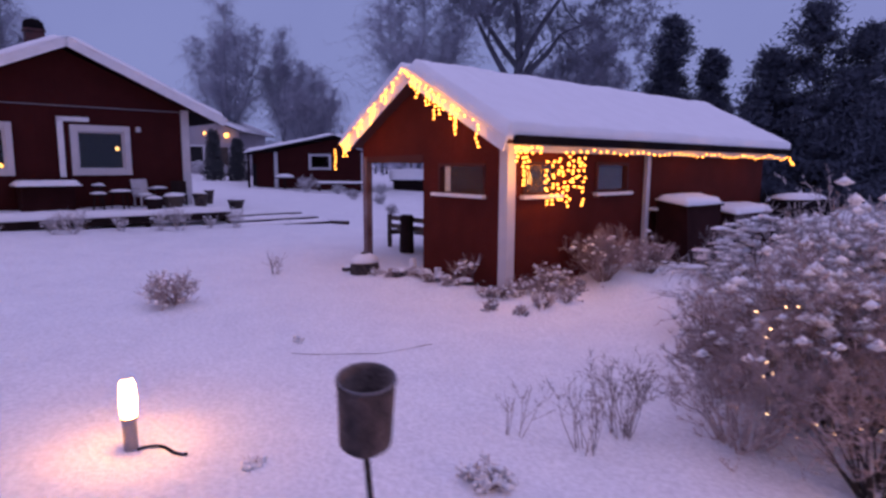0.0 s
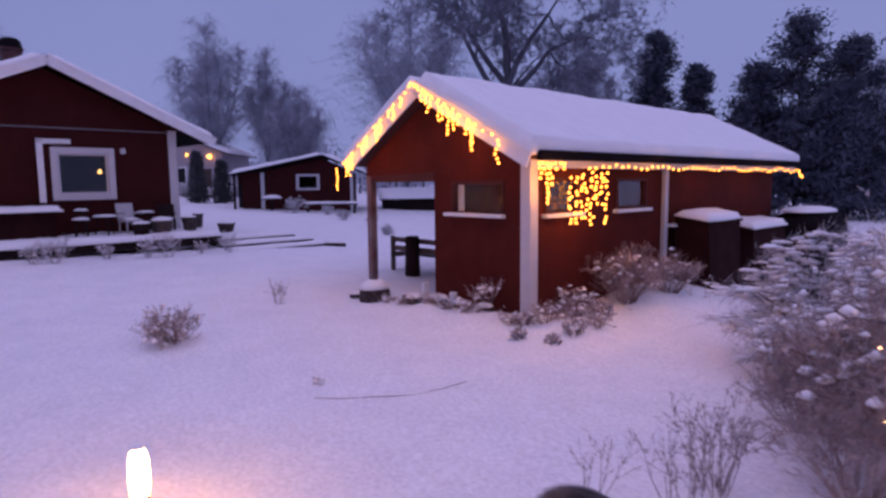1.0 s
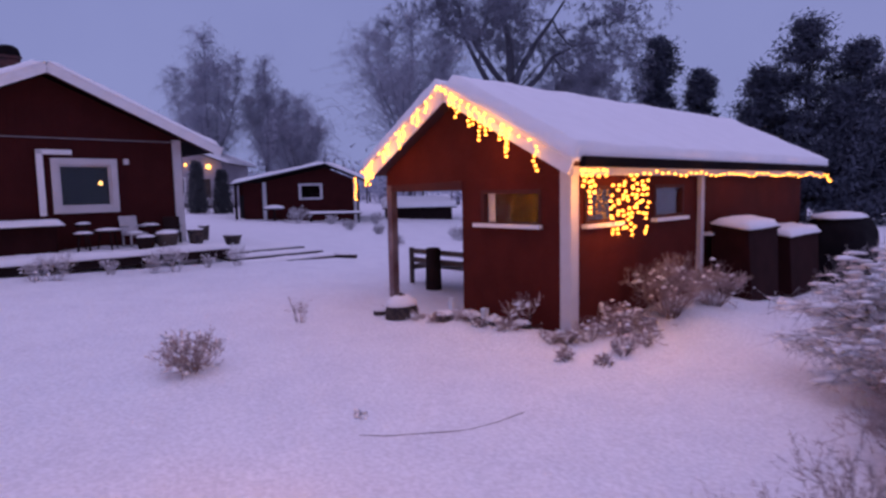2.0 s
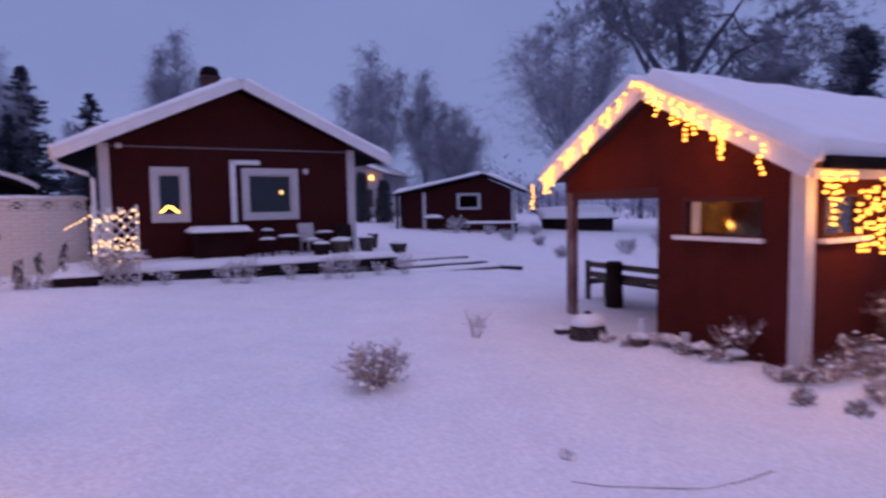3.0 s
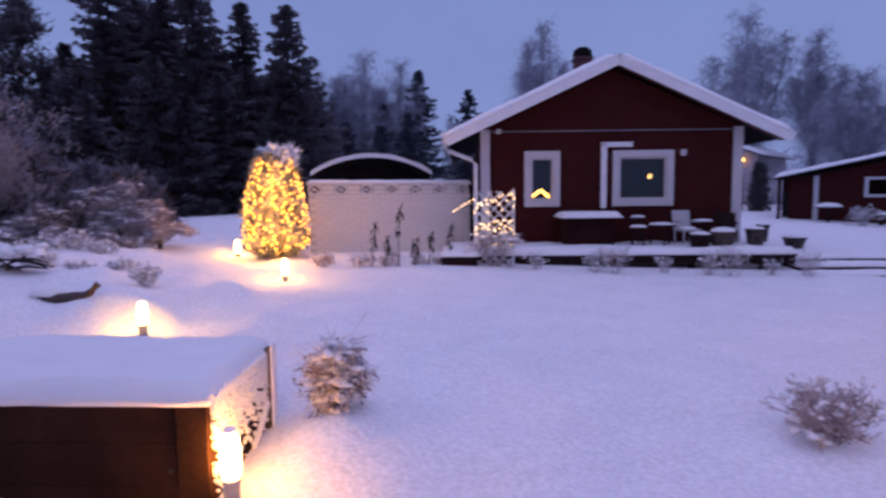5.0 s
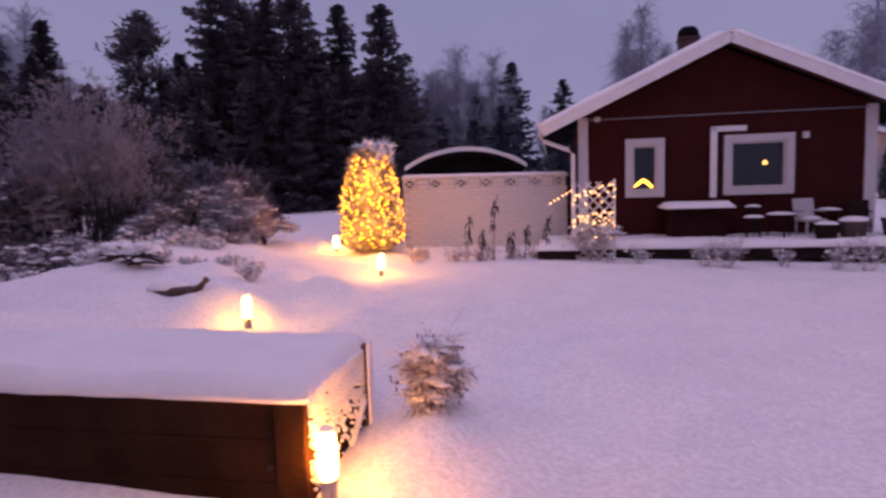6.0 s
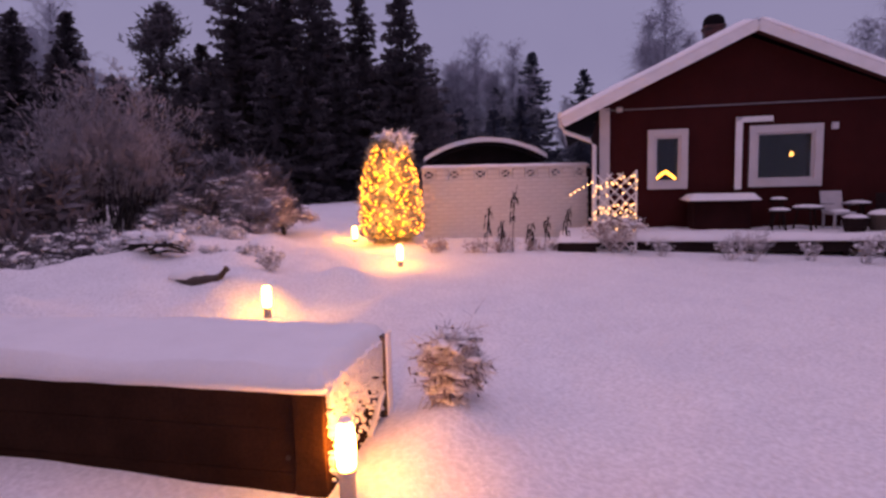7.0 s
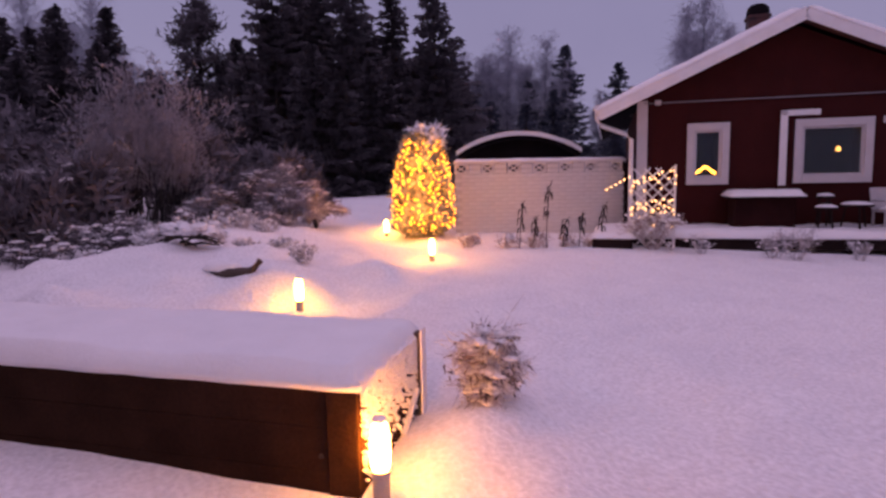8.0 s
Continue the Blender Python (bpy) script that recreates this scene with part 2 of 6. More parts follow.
def lathe(profile, seg=20, m=None, bm=None):
    bm = bm or bmesh.new()
    rings = []
    for r, z in profile:
        rings.append([bm.verts.new((m or Matrix()) @ Vector((r * math.cos(2 * math.pi * i / seg), r * math.sin(2 * math.pi * i / seg), z))) for i in range(seg)])
    for a, b in zip(rings, rings[1:]):
        for i in range(seg):
            j = (i + 1) % seg
            bm.faces.new((a[i], a[j], b[j], b[i]))
    bm.faces.new(rings[0][::-1])
    bm.faces.new(rings[-1])
    return bm


def tube(bm, points, radii, seg=6):
    """A round bar along points."""
    rings = []
    for i, p in enumerate(points):
        p = Vector(p)
        d = (Vector(points[min(i + 1, len(points) - 1)]) - Vector(points[max(i - 1, 0)])).normalized()
        a = d.orthogonal().normalized()
        b = d.cross(a)
        r = radii[i] if isinstance(radii, (list, tuple)) else radii
        rings.append([bm.verts.new(p + (a * math.cos(2 * math.pi * k / seg) + b * math.sin(2 * math.pi * k / seg)) * r) for k in range(seg)])
    for a, b in zip(rings, rings[1:]):
        for k in range(seg):
            j = (k + 1) % seg
            bm.faces.new((a[k], a[j], b[j], b[k]))
    bm.faces.new(rings[0][::-1])
    bm.faces.new(rings[-1])
    return bm


def snow_slab(lx, ly, thick, res=0.12, rough=0.015, overhang=0.0, seed=0, edge=0.12):
    """A blanket of snow lx by ly with rounded rims and an uneven top, its underside on z = 0."""
    nx, ny = max(3, int(lx / res)), max(3, int(ly / res))
    bm = bmesh.new()
    top, low = [], []
    for i in range(nx + 1):
        ra, rb = [], []
        for j in range(ny + 1):
            x, y = lx * i / nx, ly * j / ny
            d = min(x, lx - x, y, ly - y)
            k = math.sqrt(max(0.0, 1 - max(0.0, 1 - d / edge) ** 2))
            wob = noise.noise((x * 1.3 + seed, y * 1.3, seed)) * rough * 2 + noise.noise((x * 6, y * 6 + seed, 3)) * rough
            ox = noise.noise((y * 3.0, seed, 1.7)) * 0.025 * (1 if i in (0, nx) else 0)
            oy = noise.noise((x * 3.0, seed, 5.1)) * 0.025 * (1 if j in (0, ny) else 0)
            ra.append(bm.verts.new((x + ox, y + oy, thick * (0.25 + 0.75 * k) + wob * k)))
            rb.append(bm.verts.new((x + ox, y + oy, 0)) if i in (0, nx) or j in (0, ny) else None)
        top.append(ra)
        low.append(rb)
    for i in range(nx):
        for j in range(ny):
            bm.faces.new((top[i][j], top[i + 1][j], top[i + 1][j + 1], top[i][j + 1]))
    for i in range(nx):
        for j in (0, ny):
            bm.faces.new((top[i][j], top[i + 1][j], low[i + 1][j], low[i][j]))
    for j in range(ny):
        for i in (0, nx):
            bm.faces.new((top[i][j], top[i][j + 1], low[i][j + 1], low[i][j]))
    ring = [low[i][0] for i in range(nx + 1)] + [low[nx][j] for j in range(1, ny + 1)] + [low[i][ny] for i in range(nx - 1, -1, -1)] + [low[0][j] for j in range(ny - 1, 0, -1)]
    bm.faces.new(ring[::-1])
    return bm


def moved(bm, m):
    bmesh.ops.transform(bm, matrix=m, verts=bm.verts[:])
    return bm


def merge(a, b):
    me = bpy.data.meshes.new("tmp")
    b.to_mesh(me)
    b.free()
    a.from_mesh(me)
    bpy.data.meshes.remove(me)
    return a


# ---- ground ----
MOUNDS = [(-8.7, 4.7, 0.9, -0.09), (-10.2, 7.25, 0.7, -0.09), (-12.75, 7.85, 0.5, -0.11), (-16.5, 9.2, 3.2, 0.35), (-11.3, 4.0, 1.4, 0.16), (-13.6, 4.4, 2.2, 0.25), (2.9, 9.2, 1.0, 0.16), (-5.35, 4.9, 0.7, 0.08), (-5.12, 4.42, 0.36, 0.12), (-4.55, 4.35, 0.42, 0.09), (-4.75, 4.95, 0.4, 0.06), (-10.9, 6.9, 0.8, 0.14),
          (3.5, 10.5, 1.3, 0.2), (-0.9, 8.85, 0.6, 0.08), (0.25, 8.15, 0.45, 0.11), (-0.45, 8.5, 0.4, 0.10), (1.25, 7.95, 0.45, 0.10), (-3.0, 6.7, 0.5, 0.05), (0.9, 2.4, 0.8, 0.08), (2.6, 4.0, 1.2, 0.12), (-19.0, 4.0, 3.0, 0.6)]
lump = random.Random(4)
MOUNDS += [(lump.uniform(-14.5, -9.2), lump.uniform(2.0, 6.4), lump.uniform(0.15, 0.5), lump.uniform(0.03, 0.13)) for k in range(46)]


def ground_z(x, y):
    cx, cy = max(-20.0, min(12.0, x)), max(-10.0, min(36.0, y))
    z = -0.045 * (cx - 0.9) + 0.012 * (cy - 8.2)
    z += 0.035 * noise.noise((x * 0.45, y * 0.45, 0.3)) + 0.006 * noise.noise((x * 1.7, y * 1.7, 4.0)) + 0.005 * noise.noise((x * 6.0, y * 6.0, 9.0))
    if -13 < x < -3.5 and 2.5 < y < 9:
        d = near_line(x, y, PATH_LINE)
        z += -0.05 * math.exp(-(d / 0.45) ** 2) + 0.035 * math.exp(-((d - 0.75) / 0.28) ** 2)
        d = near_line(x, y, TRACK)
        z -= 0.085 * math.exp(-(d / 0.13) ** 2) * (0.6 + 0.8 * noise.noise((x * 3, y * 3, 2.0)))
    if -15 < x < 6 and -2 < y < 16:
        bump = noise.noise((x * 2.6, y * 2.6, 7.0))
        z += 0.016 * max(0.0, bump - 0.15) + 0.006 * noise.noise((x * 3.7, y * 3.7, 1.5)) + 0.007 * noise.noise((x * 9.0, y * 9.0, 2.5))
    if -17 < x < -8 and 0 < y < 6.5:
        z += 0.09 * max(0.0, noise.noise((x * 1.3, y * 1.3, 5.0))) + 0.04 * noise.noise((x * 2.9, y * 2.9, 6.0))
    for mx, my, r, h in MOUNDS:
        z += h * math.exp(-((x - mx) ** 2 + (y - my) ** 2) / (r * r))
    return z


PATH_LINE = [(-4.6, 4.6), (-5.0, 5.6), (-6.6, 5.6), (-8.6, 5.2), (-9.8, 6.2), (-11.2, 7.3), (-12.3, 7.6)]
TRACK = [(-4.3, 3.5), (-4.9, 4.3), (-5.1, 5.2), (-5.9, 6.0)]


def near_line(x, y, line):
    best = 1e9
    for (ax, ay), (bx, by) in zip(line, line[1:]):
        dx, dy = bx - ax, by - ay
        f = max(0.0, min(1.0, ((x - ax) * dx + (y - ay) * dy) / (dx * dx + dy * dy)))
        best = min(best, math.hypot(x - ax - f * dx, y - ay - f * dy))
    return best


def spaced(a, b, near, step):
    vals = list(np.arange(a, b, step))
    s, lo, hi = step, a, vals[-1]
    while hi < near:
        s *= 1.35
        lo, hi = lo - s, hi + s
        vals = [lo] + vals + [hi]
    return vals


gx, gy = spaced(-15.0, 6.0, 600, 0.13), spaced(-2.0, 16.0, 600, 0.13)
gverts = [(x, y, ground_z(x, y)) for x in gx for y in gy]
nyv = len(gy)
gfaces = [(i * nyv + j, (i + 1) * nyv + j, (i + 1) * nyv + j + 1, i * nyv + j + 1) for i in range(len(gx) - 1) for j in range(nyv - 1)]
ground = raw("ground", gverts, gfaces, SNOW_GROUND, smooth=True)
tagged(ground, "fresh snow covering the garden lawn, with soft bumps", "ground", kind="structure")


# ---- garden shed ----
def icicle_strand(start, length, rnd, step=0.055):
    """Bulb places on one hanging string."""
    return [(start[0] + rnd.uniform(-0.015, 0.015), start[1] + rnd.uniform(-0.015, 0.015), start[2] - k * step) for k in range(int(length / step) + 1)]


shed = thing("garden_shed", SHED, "red wooden garden shed with white corner posts and snowy roof", "shed")
SW, SL = 3.46, 8.7        # gable width, length
RIDGE_Y, RIDGE_Z, EAVE_Z = 1.82, 3.13, 2.06
W = 0.09
# front wall with its window opening, beside the open porch
part("front_wall", pierced((0.10, 0.42, 1.42, 1.79), (-0.1, 1.36, 1.80, 1.965), {(1, 1)}, 0, W, True), SHED_Y, shed)
bm = bmesh.new()
a = [bm.verts.new((0.0, y, z)) for y, z in ((0.02, 1.97), (SW, 1.90), (SW, 2.10), (RIDGE_Y, RIDGE_Z - 0.1), (0.02, 2.10))]
b = [bm.verts.new((W, v.co.y, v.co.z)) for v in a]
bm.faces.new(a), bm.faces.new(b[::-1])
for i in range(5):
    bm.faces.new((a[(i + 1) % 5], a[i], b[i], b[(i + 1) % 5]))
moved(bm, Matrix.Translation((-0.012, 0, 0)))
part("gable", bm, SHED_Y, shed)
part("porch_beam", boxes((-0.01, 0.11, 1.79, SW, 1.80, 1.93), bevel=0.008), RED, shed)
# long side wall with two windows
part("side_wall", pierced((0.05, 0.33, 1.08, 2.02, 2.92, 8.3), (-0.1, 1.36, 1.83, 2.05), {(1, 1), (3, 1)}, 0.03, 0.03 + W), SHED_X, shed)
part("rear_wall", boxes((8.2, 8.3, 0.12, SW, -0.1, 2.05)), SHED_Y, shed)
part("inner_wall", boxes((3.2, 3.3, 0.12, 1.7, -0.1, 2.4)), SHED_Y, shed)
part("porch_side_wall", boxes((W, 3.2, 1.70, 1.79, -0.1, 2.6)), SHED_X, shed)
part("corner_post", boxes((-0.06, 0.10, -0.06, 0.10, -0.15, 2.02), bevel=0.01), WHITE, shed, "white painted corner post, frosted at the foot")
part("side_post", boxes((3.40, 3.51, -0.05, 0.02, -0.1, 1.95), bevel=0.008), WHITE, shed)
part("porch_post", boxes((-0.02, 0.10, SW - 0.12, SW, 0.0, 1.90), bevel=0.01), GREYWOOD, shed, "grey frosted porch post")
part("back_porch_post", boxes((2.9, 3.0, SW - 0.12, SW, 0.0, 2.0), bevel=0.01), RED, shed)
wf = part("window_frame", boxes((-0.015, 0.07, 0.42, 0.45, 1.36, 1.80), (-0.015, 0.07, 1.37, 1.42, 1.36, 1.80), (-0.015, 0.07, 0.45, 1.37, 1.75, 1.80), (-0.015, 0.07, 0.45, 1.37, 1.36, 1.38)), RED, shed)
part("curtain", boxes((0.075, 0.08, 1.24, 1.36, 1.38, 1.75)), FROST_WHITE, wf, "pale curtain edge")
part("pane", boxes((0.05, 0.056, 0.45, 1.37, 1.38, 1.75)), GLASS, wf).visible_shadow = False
part("window_sill", boxes((-0.10, -0.017, 0.38, 1.50, 1.31, 1.36), bevel=0.01), FROST_WHITE, shed, "white window sill with a rim of snow")
for x0, x1, z0, z1 in ((0.33, 1.08, 1.36, 1.83), (2.02, 2.92, 1.36, 1.83)):
    wf = part("window_frame", boxes((x0, x0 + 0.05, 0.0, 0.08, z0, z1), (x1 - 0.05, x1, 0.0, 0.08, z0, z1), (x0 + 0.05, x1 - 0.05, 0.0, 0.08, z1 - 0.05, z1), (x0 + 0.05, x1 - 0.05, 0.0, 0.08, z0, z0 + 0.04)), RED, shed)
    part("pane", boxes((x0 + 0.05, x1 - 0.05, 0.05, 0.056, z0 + 0.04, z1 - 0.05)), GLASS, wf).visible_shadow = False
    part("window_sill", boxes((x0 - 0.05, x1 + 0.05, -0.07, 0.028, z0 - 0.05, z0), bevel=0.008), FROST_WHITE, shed, "white window sill with a rim of snow")
# roof: two decks, fascia, verge boards, snow
for side, y_e in ((1, -0.24), (-1, 3.64)):
    run = abs(RIDGE_Y - y_e)
    ln = math.hypot(run, RIDGE_Z - EAVE_Z)
    ang = math.atan2(RIDGE_Z - EAVE_Z, run)
    m = Matrix.Translation((-0.28, y_e, EAVE_Z)) @ Matrix.Rotation(ang * side, 4, "X")
    d = bmesh.new()
    add_box(d, 0, SL + 0.5, 0 if side > 0 else -ln, ln if side > 0 else 0, 0, 0.05, m)
    roof = part("roof", d, RED, shed, "red boarded underside, snow above")
    s = snow_slab(SL + 0.58, ln + 0.03, 0.20, 0.07, 0.012, seed=side + 3, edge=0.09)
    moved(s, Matrix.Translation((-0.06, -0.02 if side > 0 else -ln - 0.01, 0.052)))
    part("roof_snow", moved(s, m), SNOW, roof, "thick even snow", smooth=True)
    v = bmesh.new()
    add_box(v, -0.025, 0, 0 if side > 0 else -ln, ln if side > 0 else 0, -0.12, 0.075, m)
    part("verge_board", v, FROST_WHITE, shed, "white verge board")
part("fascia", boxes((-0.25, SL + 0.2, -0.22, -0.19, EAVE_Z - 0.11, EAVE_Z - 0.01), bevel=0.005), WHITE, shed)
part("gutter", boxes((-0.2, SL + 0.2, -0.345, -0.265, EAVE_Z - 0.02, EAVE_Z + 0.10), bevel=0.015), BLACK, shed)

# ---- red cottage ----
HOUSE = pose(-10.245, 11.92, 0.0, 0, 0, 41.57)    # x along the gable front, y to the back
house = thing("cottage", HOUSE, "red wooden cottage with white trim, snowy roof and lit windows", "house")
HW, HD, HE, HR = 5.25, 8.0, 3.02, 4.33
WIN = [(1.0, 1.46, 1.625, 2.485), (2.78, 3.74, 1.625, 2.485)]      # x0, x1, z0, z1
part("front_wall", pierced((0, 1.0, 1.46, 2.78, 3.74, HW), (0.3, 1.625, 2.485, 3.0), {(1, 1), (3, 1)}, 0, 0.15), RED_X, house)
part("gable", prism([(0, 3.0), (HW, 3.0), (HW, 3.06), (HW / 2, HR - 0.12), (0, 3.06)], -0.03, 0.15), RED_X, house)
part("side_wall", boxes((0, 0.15, 0.15, HD, 0.3, 3.0)), RED_Y, house)
part("side_wall", boxes((HW - 0.15, HW, 0.15, HD, 0.3, 3.0)), RED_Y, house)
part("rear_wall", boxes((0.15, HW - 0.15, HD - 0.15, HD, 0.3, 3.0)), RED_X, house)
# room surfaces coloured near-black so the windows look unlit
part("inner_partition", boxes((0.15, HW - 0.15, 4.6, 4.7, 0.7, 2.9)), PAINTED_DARK, house)
part("inner_partition", boxes((2.0, 2.08, 0.15, 4.6, 0.7, 2.9)), PAINTED_DARK, house)
part("inner_floor", boxes((0.15, HW - 0.15, 0.15, HD - 0.15, 0.6, 0.7)), PAINTED_DARK, house)
part("inner_ceiling", boxes((0.15, HW - 0.15, 0.15, HD - 0.15, 2.9, 2.96)), PAINTED_DARK, house)
for x in (0.02, HW - 0.17):
    part("corner_board", boxes((x - 0.04, x + 0.15, -0.05, -0.002, 0.55, 3.06), bevel=0.006), WHITE, house)
part("gable_trim", boxes((0.1, HW - 0.16, -0.055, -0.032, 3.0, 3.024)), CHAIR, house, "thin snowy trim under the gable")
for x0, x1, z0, z1 in WIN:
    f = 0.13
    fr = part("window_frame", boxes((x0 - f, x0, -0.06, 0.05, z0 - f, z1 + f), (x1, x1 + f, -0.06, 0.05, z0 - f, z1 + f), (x0, x1, -0.06, 0.05, z1, z1 + f), (x0, x1, -0.07, 0.05, z0 - f, z0), bevel=0.006), WHITE, house, "wide white window surround")
    part("sash", boxes((x0, x0 + 0.04, 0.0, 0.04, z0, z1), (x1 - 0.04, x1, 0.0, 0.04, z0, z1), (x0 + 0.04, x1 - 0.04, 0.0, 0.04, z1 - 0.04, z1), (x0 + 0.04, x1 - 0.04, 0.0, 0.04, z0, z0 + 0.04)), WHITE, fr)
    zc = (z0 + z1) / 2      # panes tilted so that they mirror sky, not the shed's lights
    pane = moved(boxes((x0 + 0.04, x1 - 0.04, -0.003, 0.003, z0 + 0.04 - zc, z1 - 0.04 - zc)), Matrix.Translation((0, 0.034, zc)) @ Matrix.Rotation(radians(-6.0), 4, "X"))
    part("pane", pane, GLASS, fr).visible_shadow = False
for side in (1, -1):
    x_e = -0.72 if side > 0 else HW + 0.72
    run = HW / 2 + 0.72
    zE = HR - run * (HR - 3.06) / (HW / 2 + 0.12) + 0.02
    ln = math.hypot(run, HR - zE)
    ang = math.atan2(HR - zE, run)
    m = Matrix.Translation((x_e, -0.5, zE)) @ Matrix.Rotation(-ang * side, 4, "Y")
    d = bmesh.new()
    x0, x1 = (0, ln) if side > 0 else (-ln, 0)
    add_box(d, x0, x1, 0, HD + 0.9, 0, 0.06, m)
    roof = part("roof", d, BLACK, house, "black roofing under the snow")
    s = moved(snow_slab(ln + 0.03, HD + 0.95, 0.12, 0.15, 0.012, seed=side + 9), Matrix.Translation((x0 - (0.02 if side > 0 else 0.01), -0.04, 0.062)))
    part("roof_snow", moved(s, m), SNOW, roof, "thick even snow", smooth=True)
    d = bmesh.new()
    add_box(d, x0, x1, -0.03, 0, -0.11, 0.08, m)
    part("verge_board", d, FROST_WHITE, house, "white verge board")
    d = bmesh.new()
    add_box(d, x0, x1, 0.0, 0.48, -0.03, -0.002, m)
    part("soffit", d, RED, house, "dark underside of the eaves")
ch = part("chimney", boxes((2.36, 2.76, 2.6, 3.0, 3.9, 4.98), (2.33, 2.79, 2.57, 3.03, 4.983, 5.05), bevel=0.015), CHIMNEY, house, "dark red-brown chimney")
part("chimney_cap", moved(lathe([(0.235, 0), (0.235, 0.08), (0.21, 0.17), (0.14, 0.235), (0.02, 0.26)], 18), Matrix.Translation((2.56, 2.8, 5.052))), BLACK, ch, "rounded black cap with a little snow")
part("vent_stack", boxes((-0.05, 0.22, 3.2, 3.5, 3.1, 3.78), bevel=0.02), TIN, house, "short dark vent through the roof")
# gutter and downpipe at the corner
bm = tube(bmesh.new(), [(-0.74, -0.45, 2.93), (-0.74, 7.8, 2.93)], 0.06, 8)
part("gutter", bm, FROST_WHITE, house, "white gutter")
bm = tube(bmesh.new(), [(-0.74, -0.35, 2.90), (-0.74, -0.34, 2.72), (-0.66, -0.3, 2.62), (-0.22, -0.16, 2.46), (-0.12, -0.13, 2.36), (-0.12, -0.12, 0.8)], 0.042, 8)
part("downpipe", bm, FROST_WHITE, house, "white bent downpipe")
bm = boxes((2.40, 2.52, -0.10, -0.06, 1.46, 2.78), (2.40, 3.03, -0.10, -0.06, 2.68, 2.78), bevel=0.012)
part("flue_pipe", bm, FROST_WHITE, house, "white angled pipe on the wall")
part("wall_socket", boxes((4.0, 4.11, -0.06, -0.002, 2.50, 2.62), bevel=0.015), WHITE, house)
part("junction_box", boxes((0.29, 0.40, -0.11, -0.056, 2.97, 3.06), bevel=0.015), WHITE, house)

# ---- deck and terrace along the cottage ----
deck = thing("deck", HOUSE, "low dark wooden deck edged with snow beside the cottage", "deck")
for i in range(10):
    part("plank", boxes((-0.75, 5.6, -1.5 + 0.145 * i, -1.5 + 0.145 * i + 0.138, 0.60, 0.64)), DECKWOOD, deck)
part("rim_joist", boxes((-0.72, 5.58, -1.47, -1.42, 0.46, 0.598)), DECKWOOD, deck)
for x in np.arange(-0.6, 5.6, 0.62):
    part("post", boxes((x, x + 0.09, -1.41, -1.32, 0.1, 0.598)), DECKWOOD, deck)
part("deck_snow", moved(snow_slab(6.4, 1.5, 0.13, 0.1, 0.02, seed=21), Matrix.Translation((-0.78, -1.54, 0.642))), SNOW, deck, "snow on the deck", smooth=True)
steps = thing("terrace_steps", HOUSE, "low terrace steps under snow", "steps")
for k, (x0, x1, y0, y1, z) in enumerate(((5.62, 7.7, -1.1, 1.5, 0.50), (5.62, 7.95, -1.55, -1.12, 0.40), (5.62, 8.05, -2.0, -1.57, 0.30))):
    st = part("step", boxes((x0, x1, y0, y1, z - 0.3, z), bevel=0.01), DECKWOOD, steps)
    part("step_snow", moved(snow_slab(x1 - x0, y1 - y0, 0.08, 0.1, 0.012, seed=40 + k), Matrix.Translation((x0, y0 + 0.03, z + 0.002))), SNOW, st, smooth=True)

edge = part("edge_board", moved(boxes((0, 1.0, 0, 0.12, -0.12, 0.10), bevel=0.01), Matrix.Translation((7.75, -1.55, 0.22)) @ Matrix.Rotation(-1.0, 4, "Z")), DECKWOOD, steps, "dark border board at the terrace corner")
part("edge_snow", moved(snow_slab(1.0, 0.14, 0.05, 0.06, 0.008, seed=47, edge=0.05), Matrix.Translation((7.75, -1.55, 0.322)) @ Matrix.Rotation(-1.0, 4, "Z")), SNOW, edge, smooth=True)

# chest with a snowy lid in front of the wall
hatch = thing("storage_chest", HOUSE, "dark storage chest with a snow-covered lid", "chest")
part("body", prism([(1.58, 0.66), (2.52, 0.66), (2.52, 1.26), (1.58, 1.26)], -0.80, -0.10), BINWOOD, hatch)
bm = boxes((1.48, 2.62, -0.92, -0.06, 1.262, 1.29))
lid = part("lid", bm, DECKWOOD, hatch)
part("lid_snow", moved(snow_slab(1.16, 0.88, 0.11, 0.08, 0.012, seed=51), Matrix.Translation((1.47, -0.93, 1.292))), SNOW, lid, smooth=True)


def snow_cap(rx, ry, h, seed):
    """A rounded heap of snow on z = 0."""
    bm = bmesh.new()
    rings, seg = [], 14
    for k in range(5):
        f = k / 4
        rings.append([bm.verts.new((rx * math.cos(2 * math.pi * i / seg) * math.cos(f * 1.45) * (1 + 0.1 * noise.noise((i * 0.7, f, seed))),
                                    ry * math.sin(2 * math.pi * i / seg) * math.cos(f * 1.45), h * math.sin(f * 1.5) * (1 + 0.15 * noise.noise((i, k, seed + 2))))) for i in range(seg)])
    for a, b in zip(rings, rings[1:]):
        for i in range(seg):
            bm.faces.new((a[i], a[(i + 1) % seg], b[(i + 1) % seg], b[i]))
    bm.faces.new(rings[0][::-1]), bm.faces.new(rings[-1])
    return bm


